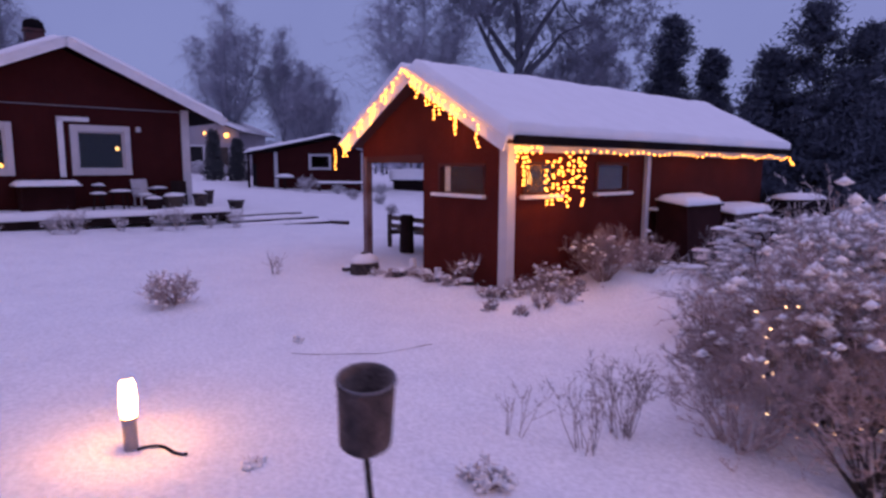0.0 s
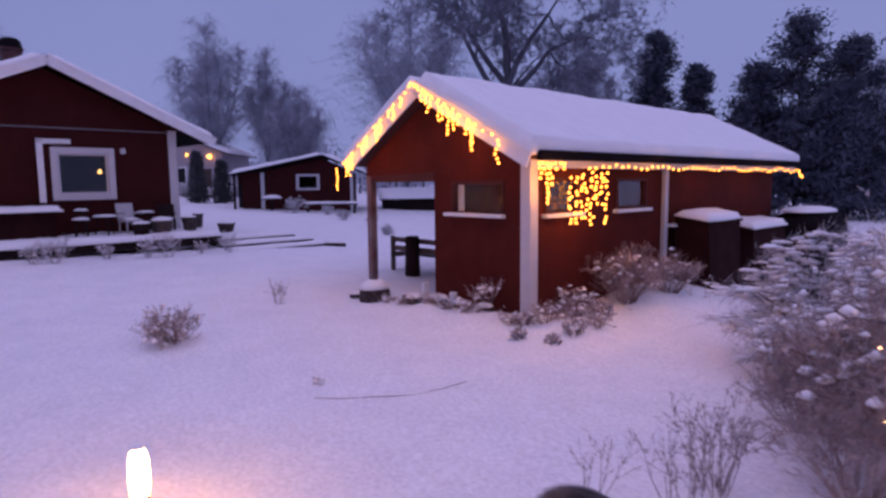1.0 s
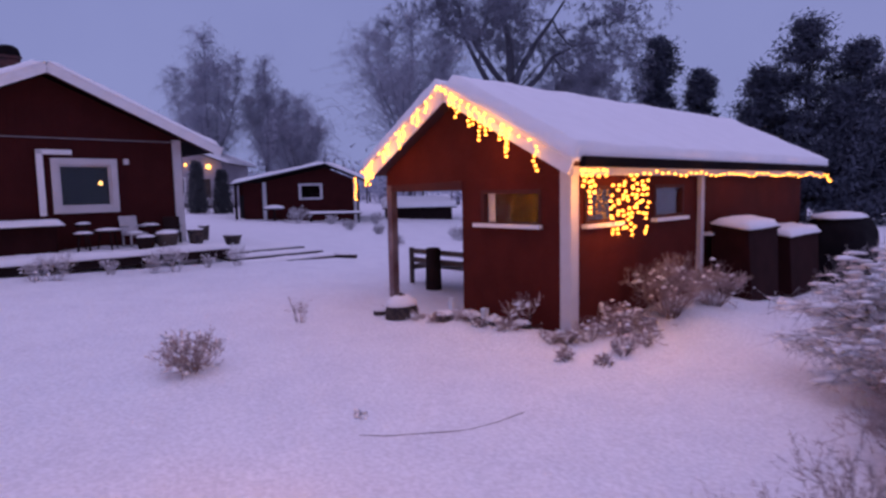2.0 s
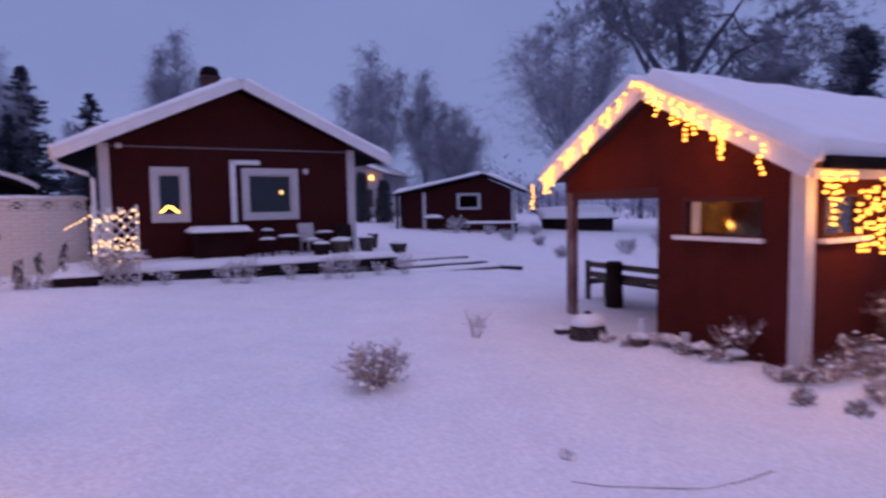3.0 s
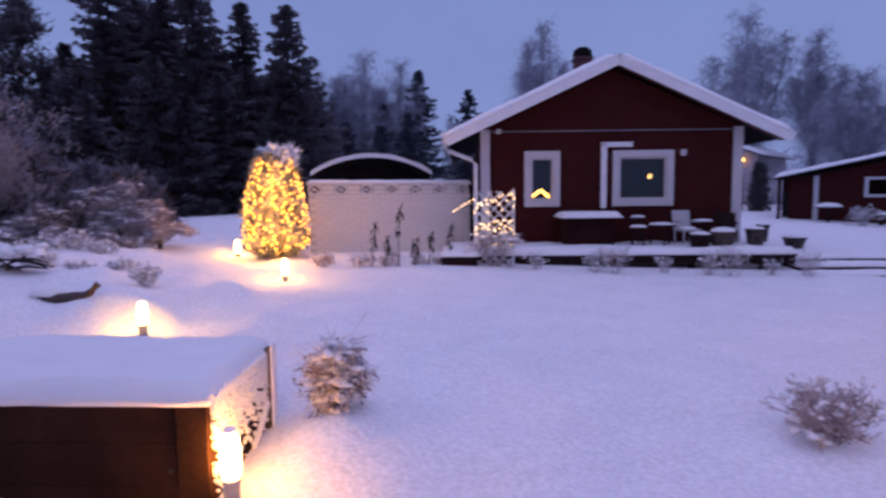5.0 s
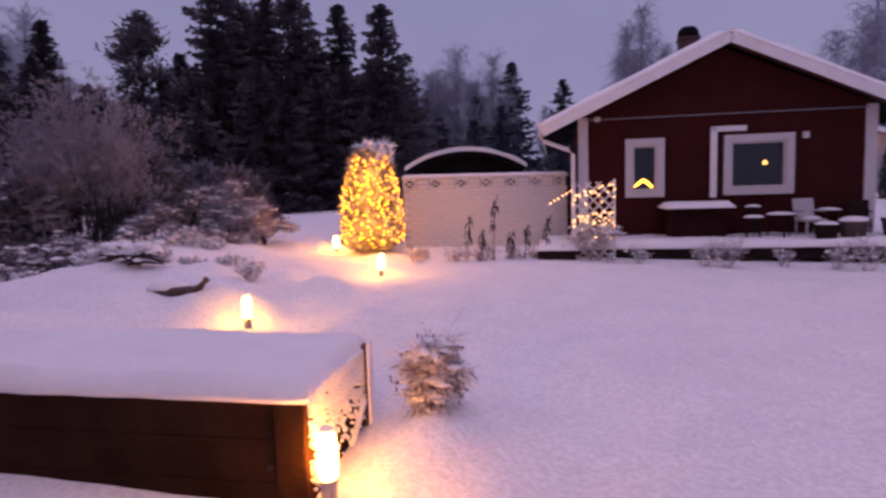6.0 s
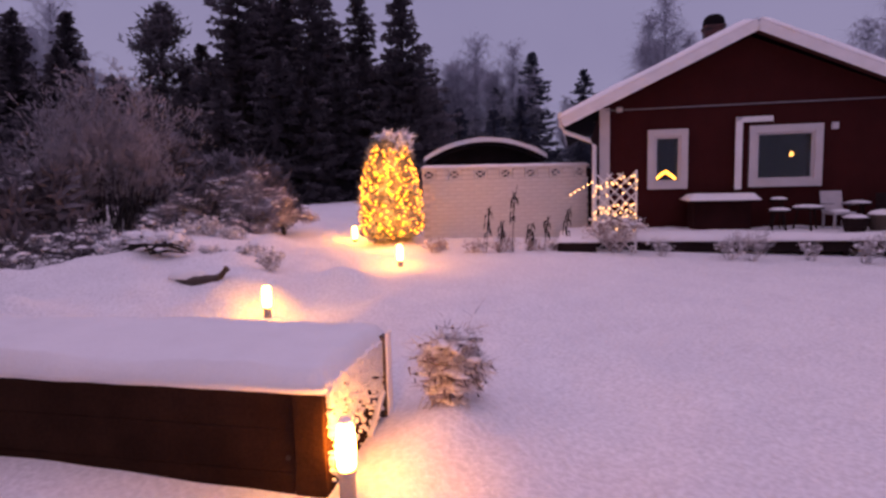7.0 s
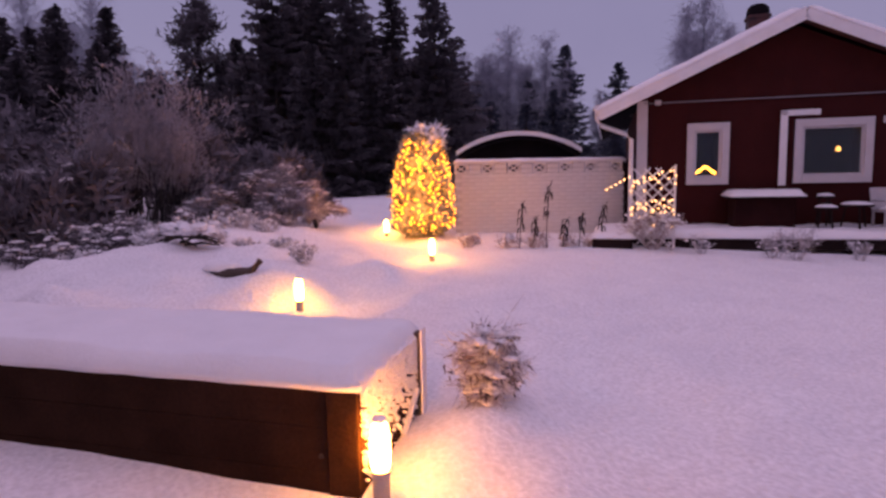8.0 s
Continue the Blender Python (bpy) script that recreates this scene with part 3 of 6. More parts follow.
def stool(name, m, r, h, label, legs=4):
    st = thing(name, m, label, "stool")
    part("seat", lathe([(r, h - 0.04), (r + 0.01, h - 0.02), (r, h)], 18), DECKWOOD, st)
    for k in range(legs):
        a = 2 * math.pi * k / legs + 0.5
        part("leg", tube(bmesh.new(), [(r * 0.9 * math.cos(a), r * 0.9 * math.sin(a), 0), (r * 0.6 * math.cos(a), r * 0.6 * math.sin(a), h - 0.04)], 0.016, 6), DECKWOOD, st)
    part("snow", moved(snow_cap(r, r, 0.045, h), Matrix.Translation((0, 0, h))), SNOW, st, "cap of snow", smooth=True)
    return st


def garden_chair(m, mat, label, group=""):
    c = thing("garden_chair", m, label, "chair", group)
    part("seat", boxes((-0.24, 0.24, -0.24, 0.22, 0.36, 0.42), bevel=0.02), mat, c)
    part("backrest", moved(boxes((-0.24, 0.24, -0.025, 0.025, 0.0, 0.46), bevel=0.02), Matrix.Translation((0, 0.23, 0.42)) @ Matrix.Rotation(-0.2, 4, "X")), mat, c)
    for x in (-0.21, 0.21):
        for y in (-0.21, 0.19):
            part("leg", boxes((x - 0.02, x + 0.02, y - 0.02, y + 0.02, 0, 0.36), bevel=0.005), mat, c)
        part("armrest", boxes((x - 0.03, x + 0.03, -0.2, 0.22, 0.58, 0.62), bevel=0.01), mat, c)
    part("snow", moved(snow_cap(0.21, 0.2, 0.06, 3), Matrix.Translation((0, -0.02, 0.42))), SNOW, c, "heap of snow on the seat", smooth=True)
    return c


def flower_pot(m, r, h, mat, label, snow=0.07):
    p = thing("flower_pot", m, label, "pot")
    part("pot", lathe([(r * 0.7, 0), (r * 0.95, h * 0.85), (r * 1.03, h * 0.86), (r * 1.03, h), (r * 0.9, h), (r * 0.85, h * 0.8)], 18), mat, p)
    part("snow", moved(snow_cap(r * 0.98, r * 0.98, snow, h), Matrix.Translation((0, 0, h * 0.93))), SNOW, p, smooth=True)
    return p


DZ = 0.76     # top of the snow on the deck


def on_deck(x, y, rz=0, z=DZ - 0.03):
    return HOUSE @ pose(x, y, z, 0, 0, rz)


stool("stool", on_deck(2.95, -0.85), 0.17, 0.38, "small dark garden stool with a cap of snow")
stool("stool", on_deck(3.05, -0.45), 0.14, 0.55, "tall dark plant stand with a cap of snow", 3)
stool("garden_table", on_deck(3.42, -0.75), 0.24, 0.42, "round dark garden table with snow on top", 3)
garden_chair(on_deck(3.95, -0.62, 12) @ Matrix.Scale(0.78, 4), SNOWY_PLASTIC, "low white plastic garden chair rounded with snow on the deck")
garden_chair(on_deck(4.75, -0.55, -15) @ Matrix.Scale(0.72, 4), DECKWOOD, "low dark wooden garden chair heaped with snow on the deck")
flower_pot(on_deck(4.0, -1.15), 0.20, 0.26, DECKWOOD, "dark wooden tub filled with snow on the deck")
flower_pot(on_deck(4.45, -1.05), 0.24, 0.30, OLDWOOD, "round weathered tub heaped with snow on the deck", 0.1)
flower_pot(on_deck(5.1, -0.95), 0.18, 0.34, TIN, "dark metal pot with snow on the deck")
flower_pot(HOUSE @ pose(6.5, 0.3, 0.55), 0.22, 0.26, TIN, "black pot standing in the snow beside the cottage")
flower_pot(HOUSE @ pose(5.55, -0.3, 0.75), 0.12, 0.36, TIN, "narrow dark milk can beside the cottage corner", 0.03)
stool("garden_table", on_deck(4.35, -0.35), 0.2, 0.46, "round dark plant table with snow on top", 3)

# candle arch and pendant lamp behind the panes
arch = thing("candle_arch", HOUSE @ pose(1.23, 0.22, 1.66), "lit triangular advent candle arch in the window", "candle arch")
part("arch", merge(tube(bmesh.new(), [(-0.18, 0, 0.03), (0, 0, 0.17)], 0.026, 6), tube(bmesh.new(), [(0, 0, 0.17), (0.18, 0, 0.03)], 0.026, 6)), CANDLE, arch, "glowing warm bulbs")
part("base", boxes((-0.2, 0.2, -0.04, 0.04, -0.02, 0.012)), OLDWOOD, arch)
part("shelf_board", boxes((-0.23, 0.23, -0.06, 0.3, -0.06, -0.022)), WHITE, arch)
lampm = thing("pendant_lamp", HOUSE @ pose(4.4, 3.3, 2.17), "small lit pendant lamp hanging inside the cottage", "lamp")
part("shade", lathe([(0.01, 0.07), (0.05, 0.02), (0.05, -0.03), (0.02, -0.05)], 14), PENDANT, lampm)
part("cord", tube(bmesh.new(), [(0, 0, 0.07), (0, 0, 0.74)], 0.006, 5), BLACK, lampm)

# ---- white brick wall with pierced blocks ----
WL, WH = 3.35, 1.47
WALLM = pose(-12.17, 9.05, 0.58, 0, 0, 63)
bwall = thing("garden_wall", WALLM, "white painted brick garden wall with a pierced top row", "wall")
part("wall_core", boxes((0.01, WL - 0.01, 0.012, 0.118, -0.25, 1.20)), MORTAR, bwall)
part("coping", boxes((-0.02, WL + 0.02, -0.02, 0.15, 1.395, 1.43), bevel=0.008), BRICK, bwall)
part("coping_snow", moved(snow_slab(WL + 0.04, 0.17, 0.05, 0.06, 0.006, seed=61, edge=0.05), Matrix.Translation((-0.02, -0.02, 1.432))), SNOW, bwall, smooth=True)
part("end_pier", boxes((WL - 0.005, WL + 0.12, -0.03, 0.16, -0.25, 1.36), bevel=0.008), DECKWOOD, bwall, "dark pier at the wall's end")
bm_b = boxes((0, 0.243, 0, 0.128, 0, 0.062), bevel=0.006)
me_brick = bpy.data.meshes.new("brick")
bm_b.to_mesh(me_brick)
bm_b.free()
me_brick.materials.append(BRICK)
rnd = random.Random(5)
for row in range(16):
    x = -0.125 if row % 2 else 0.0
    while x < WL - 0.13:
        if x > -0.01:
            br = new("brick", me_brick)
            br.parent = bwall
            br.location = (x, rnd.uniform(-0.003, 0.003), row * 0.075)
        x += 0.255
for k in range(13):
    x = k * 0.2555
    blk = bmesh.new()
    if k % 2 == 0:
        for d in ((x, x + 0.245, 0, 0.128, 1.202, 1.235), (x, x + 0.245, 0, 0.128, 1.36, 1.393), (x, x + 0.03, 0, 0.128, 1.235, 1.36), (x + 0.215, x + 0.245, 0, 0.128, 1.235, 1.36)):
            add_box(blk, *d)
        for sg in (1, -1):
            add_box(blk, -0.11, 0.11, 0.02, 0.11, -0.012, 0.012, Matrix.Translation((x + 0.1225, 0, 1.2975)) @ Matrix.Rotation(sg * 0.59, 4, "Y"))
        part("pierced_block", blk, BRICK, bwall)
    else:
        for j in range(2):
            br = new("brick", me_brick)
            br.parent = bwall
            br.location = (x, 0, 1.205 + j * 0.095)
        part("mortar_bed", boxes((x + 0.01, x + 0.235, 0.012, 0.118, 1.202, 1.39)), MORTAR, bwall)
        blk.free()

# ---- arched canopy behind the wall ----
canopy = thing("arched_canopy", pose(-13.15, 11.45, 0.7, 0, 0, 47), "dark arched canopy with snow on its curved roof", "canopy")
R = 2.35
arc = [(R * math.sin(a), R * math.cos(a) - R * math.cos(0.6)) for a in np.linspace(-0.6, 0.6, 25)]
outer = [(x * 1.05, z + 0.06) for x, z in arc]
bm = bmesh.new()
for y0, pts, y1 in ((-0.02, arc, 2.4),):
    for (xa, za), (xb, zb), (xc, zc), (xd, zd) in zip(arc, arc[1:], outer[1:], outer):
        q = [bm.verts.new((x, y, z + 1.45)) for x, z in ((xa, za), (xb, zb), (xc, zc), (xd, zd)) for y in (-0.05, 2.4)]
        for f in ((0, 2, 4, 6), (1, 3, 5, 7), (0, 2, 3, 1), (4, 6, 7, 5)):
            bm.faces.new([q[i] for i in f])
bmesh.ops.remove_doubles(bm, verts=bm.verts[:], dist=0.0005)
part("roof", bm, BLACK, canopy)
bm = bmesh.new()
sn = [(x * 1.05, z + 0.06) for x, z in arc]
for (xa, za), (xb, zb) in zip(sn, sn[1:]):
    ta, tb = 0.10 * (1 + 0.3 * noise.noise((xa * 3, 1, 1))), 0.10 * (1 + 0.3 * noise.noise((xb * 3, 1, 1)))
    q = [bm.verts.new((x, y, z + 1.452)) for x, z in ((xa, za), (xb, zb), (xb, zb + tb), (xa, za + ta)) for y in (-0.08, 2.38)]
    for f in ((0, 2, 4, 6), (1, 3, 5, 7), (0, 2, 3, 1), (4, 6, 7, 5)):
        bm.faces.new([q[i] for i in f])
bmesh.ops.remove_doubles(bm, verts=bm.verts[:], dist=0.0005)
part("roof_snow", bm, SNOW, canopy, smooth=False)
part("end_panel", prism([(x * 0.98, z + 1.43) for x, z in arc], 0.25, 0.29), BLACK, canopy)
for x in (-1.28, 1.28):
    for y in (0.0, 2.2):
        part("post", boxes((x - 0.05, x + 0.05, y, y + 0.1, -0.3, 1.5), bevel=0.008), DECKWOOD, canopy)
part("back_panel", boxes((-1.2, 1.2, 2.3, 2.34, -0.3, 1.44)), PAINTED_DARK, canopy)

# ---- timber planter ----
PLANT = pose(-5.08, 3.60, 0.2, 0, 0, 221.4)      # x along the long front, minus y to the back
planter = thing("planter_box", PLANT, "tarred timber planter box heaped with snow", "planter")
for k in range(3):
    part("front_board", boxes((0.17, 3.4, -0.045, 0.0, -0.1 + 0.222 * k, 0.12 + 0.222 * k), bevel=0.004), DARKWOOD, planter)
    part("back_board", boxes((0.0, 3.4, -0.97, -0.925, -0.1 + 0.222 * k, 0.12 + 0.222 * k), bevel=0.004), DARKWOOD, planter)
    part("end_board", boxes((0.0, 0.045, -0.84, -0.02, -0.1 + 0.222 * k, 0.12 + 0.222 * k), bevel=0.004), DARKWOOD, planter)
part("corner_board", boxes((0.0, 0.165, -0.02, 0.012, -0.1, 0.53), bevel=0.008), DARKWOOD, planter, "upright corner board lit by the lamp")
part("corner_stake", boxes((-0.035, 0.04, -0.94, -0.855, -0.15, 0.60), bevel=0.008), OLDWOOD, planter, "snow-edged stake at the back corner")
part("stake_rime", boxes((-0.052, -0.036, -0.945, -0.85, -0.1, 0.625), bevel=0.012), SNOW, planter, "snow clinging to the stake")
part("diagonal_brace", moved(boxes((-0.016, 0.016, -0.16, 0.16, -0.014, 0.014), bevel=0.004), Matrix.Translation((-0.022, -0.70, 0.17)) @ Matrix.Rotation(-0.62, 4, "X")), FROST_WHITE, planter, "brace rimed with snow")
part("snow_fill", moved(snow_slab(3.4, 1.0, 0.13, 0.055, 0.018, seed=31, edge=0.07), Matrix.Translation((-0.015, -0.985, 0.535))), SNOW, planter, "deep snow", smooth=True)
rnd = random.Random(12)
bm = bmesh.new()
for k in range(1000):
    y = -rnd.uniform(0.03, 0.86)
    z = 0.57 - abs(rnd.gauss(0, 0.13 + 0.10 * (1 + y)))
    merge_m = Matrix.Translation((-0.004, y, z)) @ Matrix.Rotation(rnd.uniform(0, 3), 4, "X")
    add_box(bm, -0.016, 0.012, -0.008, rnd.uniform(0.004, 0.018), -0.005, rnd.uniform(0.003, 0.010), merge_m)
tagged(part("rime", bm, SNOW, planter, "crust of rime on the end boards"), kind="stuff")
part("nail", moved(lathe([(0.012, 0), (0.012, 0.012)], 8), Matrix.Translation((0.2, 0.0, 0.2)) @ Matrix.Rotation(-math.pi / 2, 4, "X")), TIN, planter)


# ---- path lamps ----
def path_lamp(x, y, sink=0.0, globe=None):
    z = ground_z(x, y)
    p = thing("path_lamp", pose(x, y, z - sink), "lit bollard lamp with a frosted globe standing in the snow", "lamp", "lamps along the path")
    part("base", lathe([(0.040, -0.1), (0.040, 0.18), (0.047, 0.185), (0.047, 0.205)], 16), PALE_POST, p, "plain pale grey post")
    part("globe", lathe([(0.037, 0.207), (0.046, 0.225), (0.050, 0.30), (0.046, 0.38), (0.038, 0.42), (0.028, 0.437), (0.013, 0.443)], 20), globe or GLOBE, p, "glowing frosted globe", smooth=True)
    part("cap", lathe([(0.030, 0.4385), (0.034, 0.45), (0.022, 0.461), (0.006, 0.465)], 16), SNOW, p, "little cap of snow")
    return p


path_lamp(-1.87, 3.47, 0.0, DIM_GLOBE)
path_lamp(-4.965, 3.65, 0.04, NEAR_GLOBE)
path_lamp(-8.78, 4.66, 0.09)
path_lamp(-10.25, 7.28, 0.11)
path_lamp(-12.85, 7.90, 0.15)
cable = thing("lamp_cable", pose(0, 0, 0), "thin dark cable lying on the snow by the lamp", "cable")
pts = [(-1.82 + 0.32 * f, 3.44 + 0.05 * math.sin(f * 5), ground_z(-1.82 + 0.32 * f, 3.44 + 0.05 * math.sin(f * 5)) + 0.012) for f in np.linspace(0, 1, 9)]
part("wire", tube(bmesh.new(), pts, 0.009, 6), BLACK, cable)
hose = thing("garden_hose", pose(0, 0, 0), "thin hose half buried in the snow", "hose")
pts = [(-1.37, 5.36), (-1.16, 5.34), (-0.96, 5.38), (-0.76, 5.41), (-0.57, 5.47), (-0.32, 5.63), (-0.10, 5.82)]
pts = [(x, y, ground_z(x, y) - 0.001 + 0.004 * (k % 2)) for k, (x, y) in enumerate(pts)]
part("tube", tube(bmesh.new(), pts, 0.005, 6), OLDWOOD, hose)

# ---- pot on a pole ----
pot = thing("bird_feeder_pot", pose(-0.20, 1.55, ground_z(-0.20, 1.55)), "black rusty metal pot on a thin pole", "pot")
pz = 1.20 - ground_z(-0.20, 1.55)
pm = Matrix.Translation((0, 0, pz)) @ Matrix.Rotation(0.05, 4, "Y") @ Matrix.Rotation(0.20, 4, "X")
part("bucket", moved(lathe([(0.058, -0.20), (0.072, -0.185), (0.078, 0.0), (0.082, 0.006), (0.076, 0.012), (0.066, 0.004), (0.060, -0.13), (0.0015, -0.132)], 28), pm), RIMED_TIN, pot, "dark pot with rime on its side and rim", smooth=True)
rim = bmesh.new()
tube(rim, [(0.0775 * math.cos(q), 0.0775 * math.sin(q), 0.012) for q in np.linspace(0, 2 * math.pi, 29)], 0.0036, 6)
part("rim_frost", moved(rim, pm), CHAIR, pot)
part("pole", tube(bmesh.new(), [(0.035, 0.02, -0.3), (0.02, 0.01, pz - 0.5), (-0.01, 0.04, pz - 0.195)], 0.009, 8), TIN, pot)

# ---- shed furniture and clutter ----
bench = thing("garden_bench", SHED @ pose(1.35, 3.05, 0.05, 0, 0, 90), "weathered slatted wooden garden bench under the porch roof", "bench")
for k, z in enumerate((0.52, 0.68)):
    part("back_slat", boxes((-0.62, 1.25, 0.20, 0.235, z - 0.045, z + 0.045), bevel=0.006), OLDWOOD, bench)
for k in range(3):
    part("seat_slat", boxes((-0.62, 1.25, -0.22 + 0.14 * k, -0.1 + 0.14 * k, 0.40, 0.43), bevel=0.005), OLDWOOD, bench)
for x in (-0.6, 1.15):
    part("end_frame", boxes((x, x + 0.07, -0.22, 0.2, 0.34, 0.398), (x, x + 0.07, -0.22, -0.15, 0, 0.34), (x, x + 0.07, 0.2, 0.26, 0, 0.74)), OLDWOOD, bench)
part("seat_snow", moved(snow_slab(0.5, 0.3, 0.06, 0.06, 0.01, seed=71), Matrix.Translation((-0.5, -0.18, 0.431))), SNOW, bench, smooth=True)
stump = thing("chopping_block", SHED @ pose(1.0, 3.52, 0.0), "tall dark upright log standing beside the bench", "log")
part("log", lathe([(0.135, -0.05), (0.14, 0.25), (0.125, 0.60), (0.13, 0.80), (0.11, 0.83)], 16), DECKWOOD, stump)


def rock(x, y, r, h, seed, label="grey stone capped with snow", snow=True):
    z = ground_z(x, y)
    t = thing("stone", pose(x, y, z - h * 0.25, 0, 0, seed * 40), label, "stone", "stones along the shed")
    bm = bmesh.new()
    bmesh.ops.create_icosphere(bm, subdivisions=3, radius=1.0)
    for v in bm.verts:
        n = 1 + 0.28 * noise.noise(v.co * 1.4 + Vector((seed, 0, 0)))
        v.co = Vector((v.co.x * r * n, v.co.y * r * 0.75 * n, max(-0.2, v.co.z) * h * n + h * 0.3))
    part("boulder", bm, TIN, t, smooth=True)
    if snow:
        part("snow", moved(snow_cap(r * 0.92, r * 0.72, h * 0.5, seed), Matrix.Translation((0, 0, h * 0.85))), SNOW, t, smooth=True)


rock(-1.16, 8.98, 0.24, 0.28, 1, "dark stone with a thick cap of snow")
rock(-0.62, 8.62, 0.16, 0.10, 2)
rock(-0.30, 8.75, 0.20, 0.12, 3)
rock(0.02, 8.62, 0.13, 0.12, 4)
rock(0.30, 8.40, 0.15, 0.10, 5)
rock(-1.45, 9.4, 0.14, 0.10, 6)
for x, y, h in ((0.0, 1.9, 0.36), (-0.06, 1.22, 0.30)):
    st = thing("stake", SHED @ pose(-0.12 + x, y, -0.05), "short pale stake capped with snow beside the shed", "stake")
    part("stake", boxes((-0.04, 0.04, -0.045, 0.045, 0, h), bevel=0.02), FROST_WHITE, st)


def bin_box(x0, x1, d, h, label, snow=0.12):
    """A chest against the shed's long side."""
    xm = (x0 + x1) / 2
    p = SHED @ Vector((xm, -d / 2 - 0.12, 0))
    zg = ground_z(p.x, p.y)
    t = thing("compost_bin", SHED @ pose(xm, -0.12, zg - 0.05), label, "bin")
    w = (x1 - x0) / 2
    bm = bmesh.new()
    a = [bm.verts.new(v) for v in ((-w * 0.92, -d, 0), (w * 0.92, -d, 0), (w * 0.92, 0, 0), (-w * 0.92, 0, 0))]
    b = [bm.verts.new(v) for v in ((-w, -d * 0.9, h), (w, -d * 0.9, h), (w, 0, h + 0.08), (-w, 0, h + 0.08))]
    bm.faces.new(a[::-1]), bm.faces.new(b)
    for i in range(4):
        bm.faces.new((a[i], a[(i + 1) % 4], b[(i + 1) % 4], b[i]))
    part("body", bm, BINWOOD, t)
    tilt = Matrix.Rotation(math.atan2(0.08, d * 0.9), 4, "X")
    part("lid", moved(boxes((-w - 0.05, w + 0.05, 0, d * 0.98, 0.0, 0.035), bevel=0.01), Matrix.Translation((0, -d * 0.95, h + 0.002)) @ tilt), DARKWOOD, t)
    part("lid_snow", moved(snow_slab(2 * w + 0.08, d * 0.96, snow, 0.08, 0.015, seed=int(x0 * 7)), Matrix.Translation((-w - 0.04, -d * 0.95, h + 0.039)) @ tilt), SNOW, t, smooth=True)


bin_box(3.62, 4.85, 0.62, 1.12, "dark red-brown compost bin with a thick snow-covered lid")
bin_box(5.5, 7.1, 0.6, 1.08, "dark low bin with a snow-covered lid")
part("shelf", boxes((3.52, 4.3, -0.16, 0.02, 1.02, 1.06)), FROST_WHITE, shed, "short snowy shelf on the wall")
stack = thing("covered_woodpile", SHED @ pose(8.9, -0.55, -0.05), "rounded heap under a dark tarpaulin beside the shed", "woodpile")
bm = bmesh.new()
bmesh.ops.create_icosphere(bm, subdivisions=4, radius=1.0)
for v in bm.verts:
    n = 1 + 0.08 * noise.noise(v.co * 2)
    sx = lambda c, p: math.copysign(abs(c) ** p, c)
    v.co = Vector((sx(v.co.x, 0.6) * 1.1 * n, sx(v.co.y, 0.6) * 0.6 * n, 0.45 + sx(v.co.z, 0.6) * 0.72 * n))
part("tarpaulin", bm, BLACK, stack, smooth=True)
part("snow", moved(snow_cap(0.95, 0.5, 0.12, 8), Matrix.Translation((0, 0, 1.13))), SNOW, stack, "snow along the top", smooth=True)


# ---- plants ----
def sticks(name, segs, mat, parent, sides=3, label="", stuff=False):
    """Thin tapered bars, one for each (start, end, radius, radius)."""
    s = np.array([(*a, *b, r, q) for a, b, r, q in segs], dtype=np.float64)
    a, b, ra, rb = s[:, 0:3], s[:, 3:6], s[:, 6:7], s[:, 7:8]
    d = b - a
    d /= np.maximum(np.linalg.norm(d, axis=1, keepdims=True), 1e-9)
    ref = np.where(np.abs(d[:, 2:3]) < 0.9, np.array([[0, 0, 1.0]]), np.array([[1.0, 0, 0]]))
    u = np.cross(d, ref)
    u /= np.linalg.norm(u, axis=1, keepdims=True)
    w = np.cross(d, u)
    rings = []
    for base, r in ((a, ra), (b, rb)):
        for k in range(sides):
            t = 2 * math.pi * k / sides
            rings.append(base + (u * math.cos(t) + w * math.sin(t)) * r)
    v = np.stack(rings, axis=1).reshape(-1, 3)
    n = len(s)
    off = (np.arange(n) * 2 * sides)[:, None]
    quads = np.concatenate([off + np.array([[k, (k + 1) % sides, sides + (k + 1) % sides, sides + k]]) for k in range(sides)])
    return cloud(name, v, quads, mat, parent, label, stuff)


def cloud(name, v, faces, mat, parent, label="", stuff=False):
    me = bpy.data.meshes.new(name)
    k = faces.shape[1]
    me.vertices.add(len(v))
    me.vertices.foreach_set("co", np.asarray(v, dtype=np.float32).ravel())
    me.loops.add(faces.size)
    me.loops.foreach_set("vertex_index", faces.astype(np.int32).ravel())
    me.polygons.add(len(faces))
    me.polygons.foreach_set("loop_start", (np.arange(len(faces)) * k).astype(np.int32))
    me.update(calc_edges=True)
    me.materials.append(mat)
    ob = new(name, me)
    ob.parent = parent
    return tagged(ob, label, kind="stuff" if stuff else "")


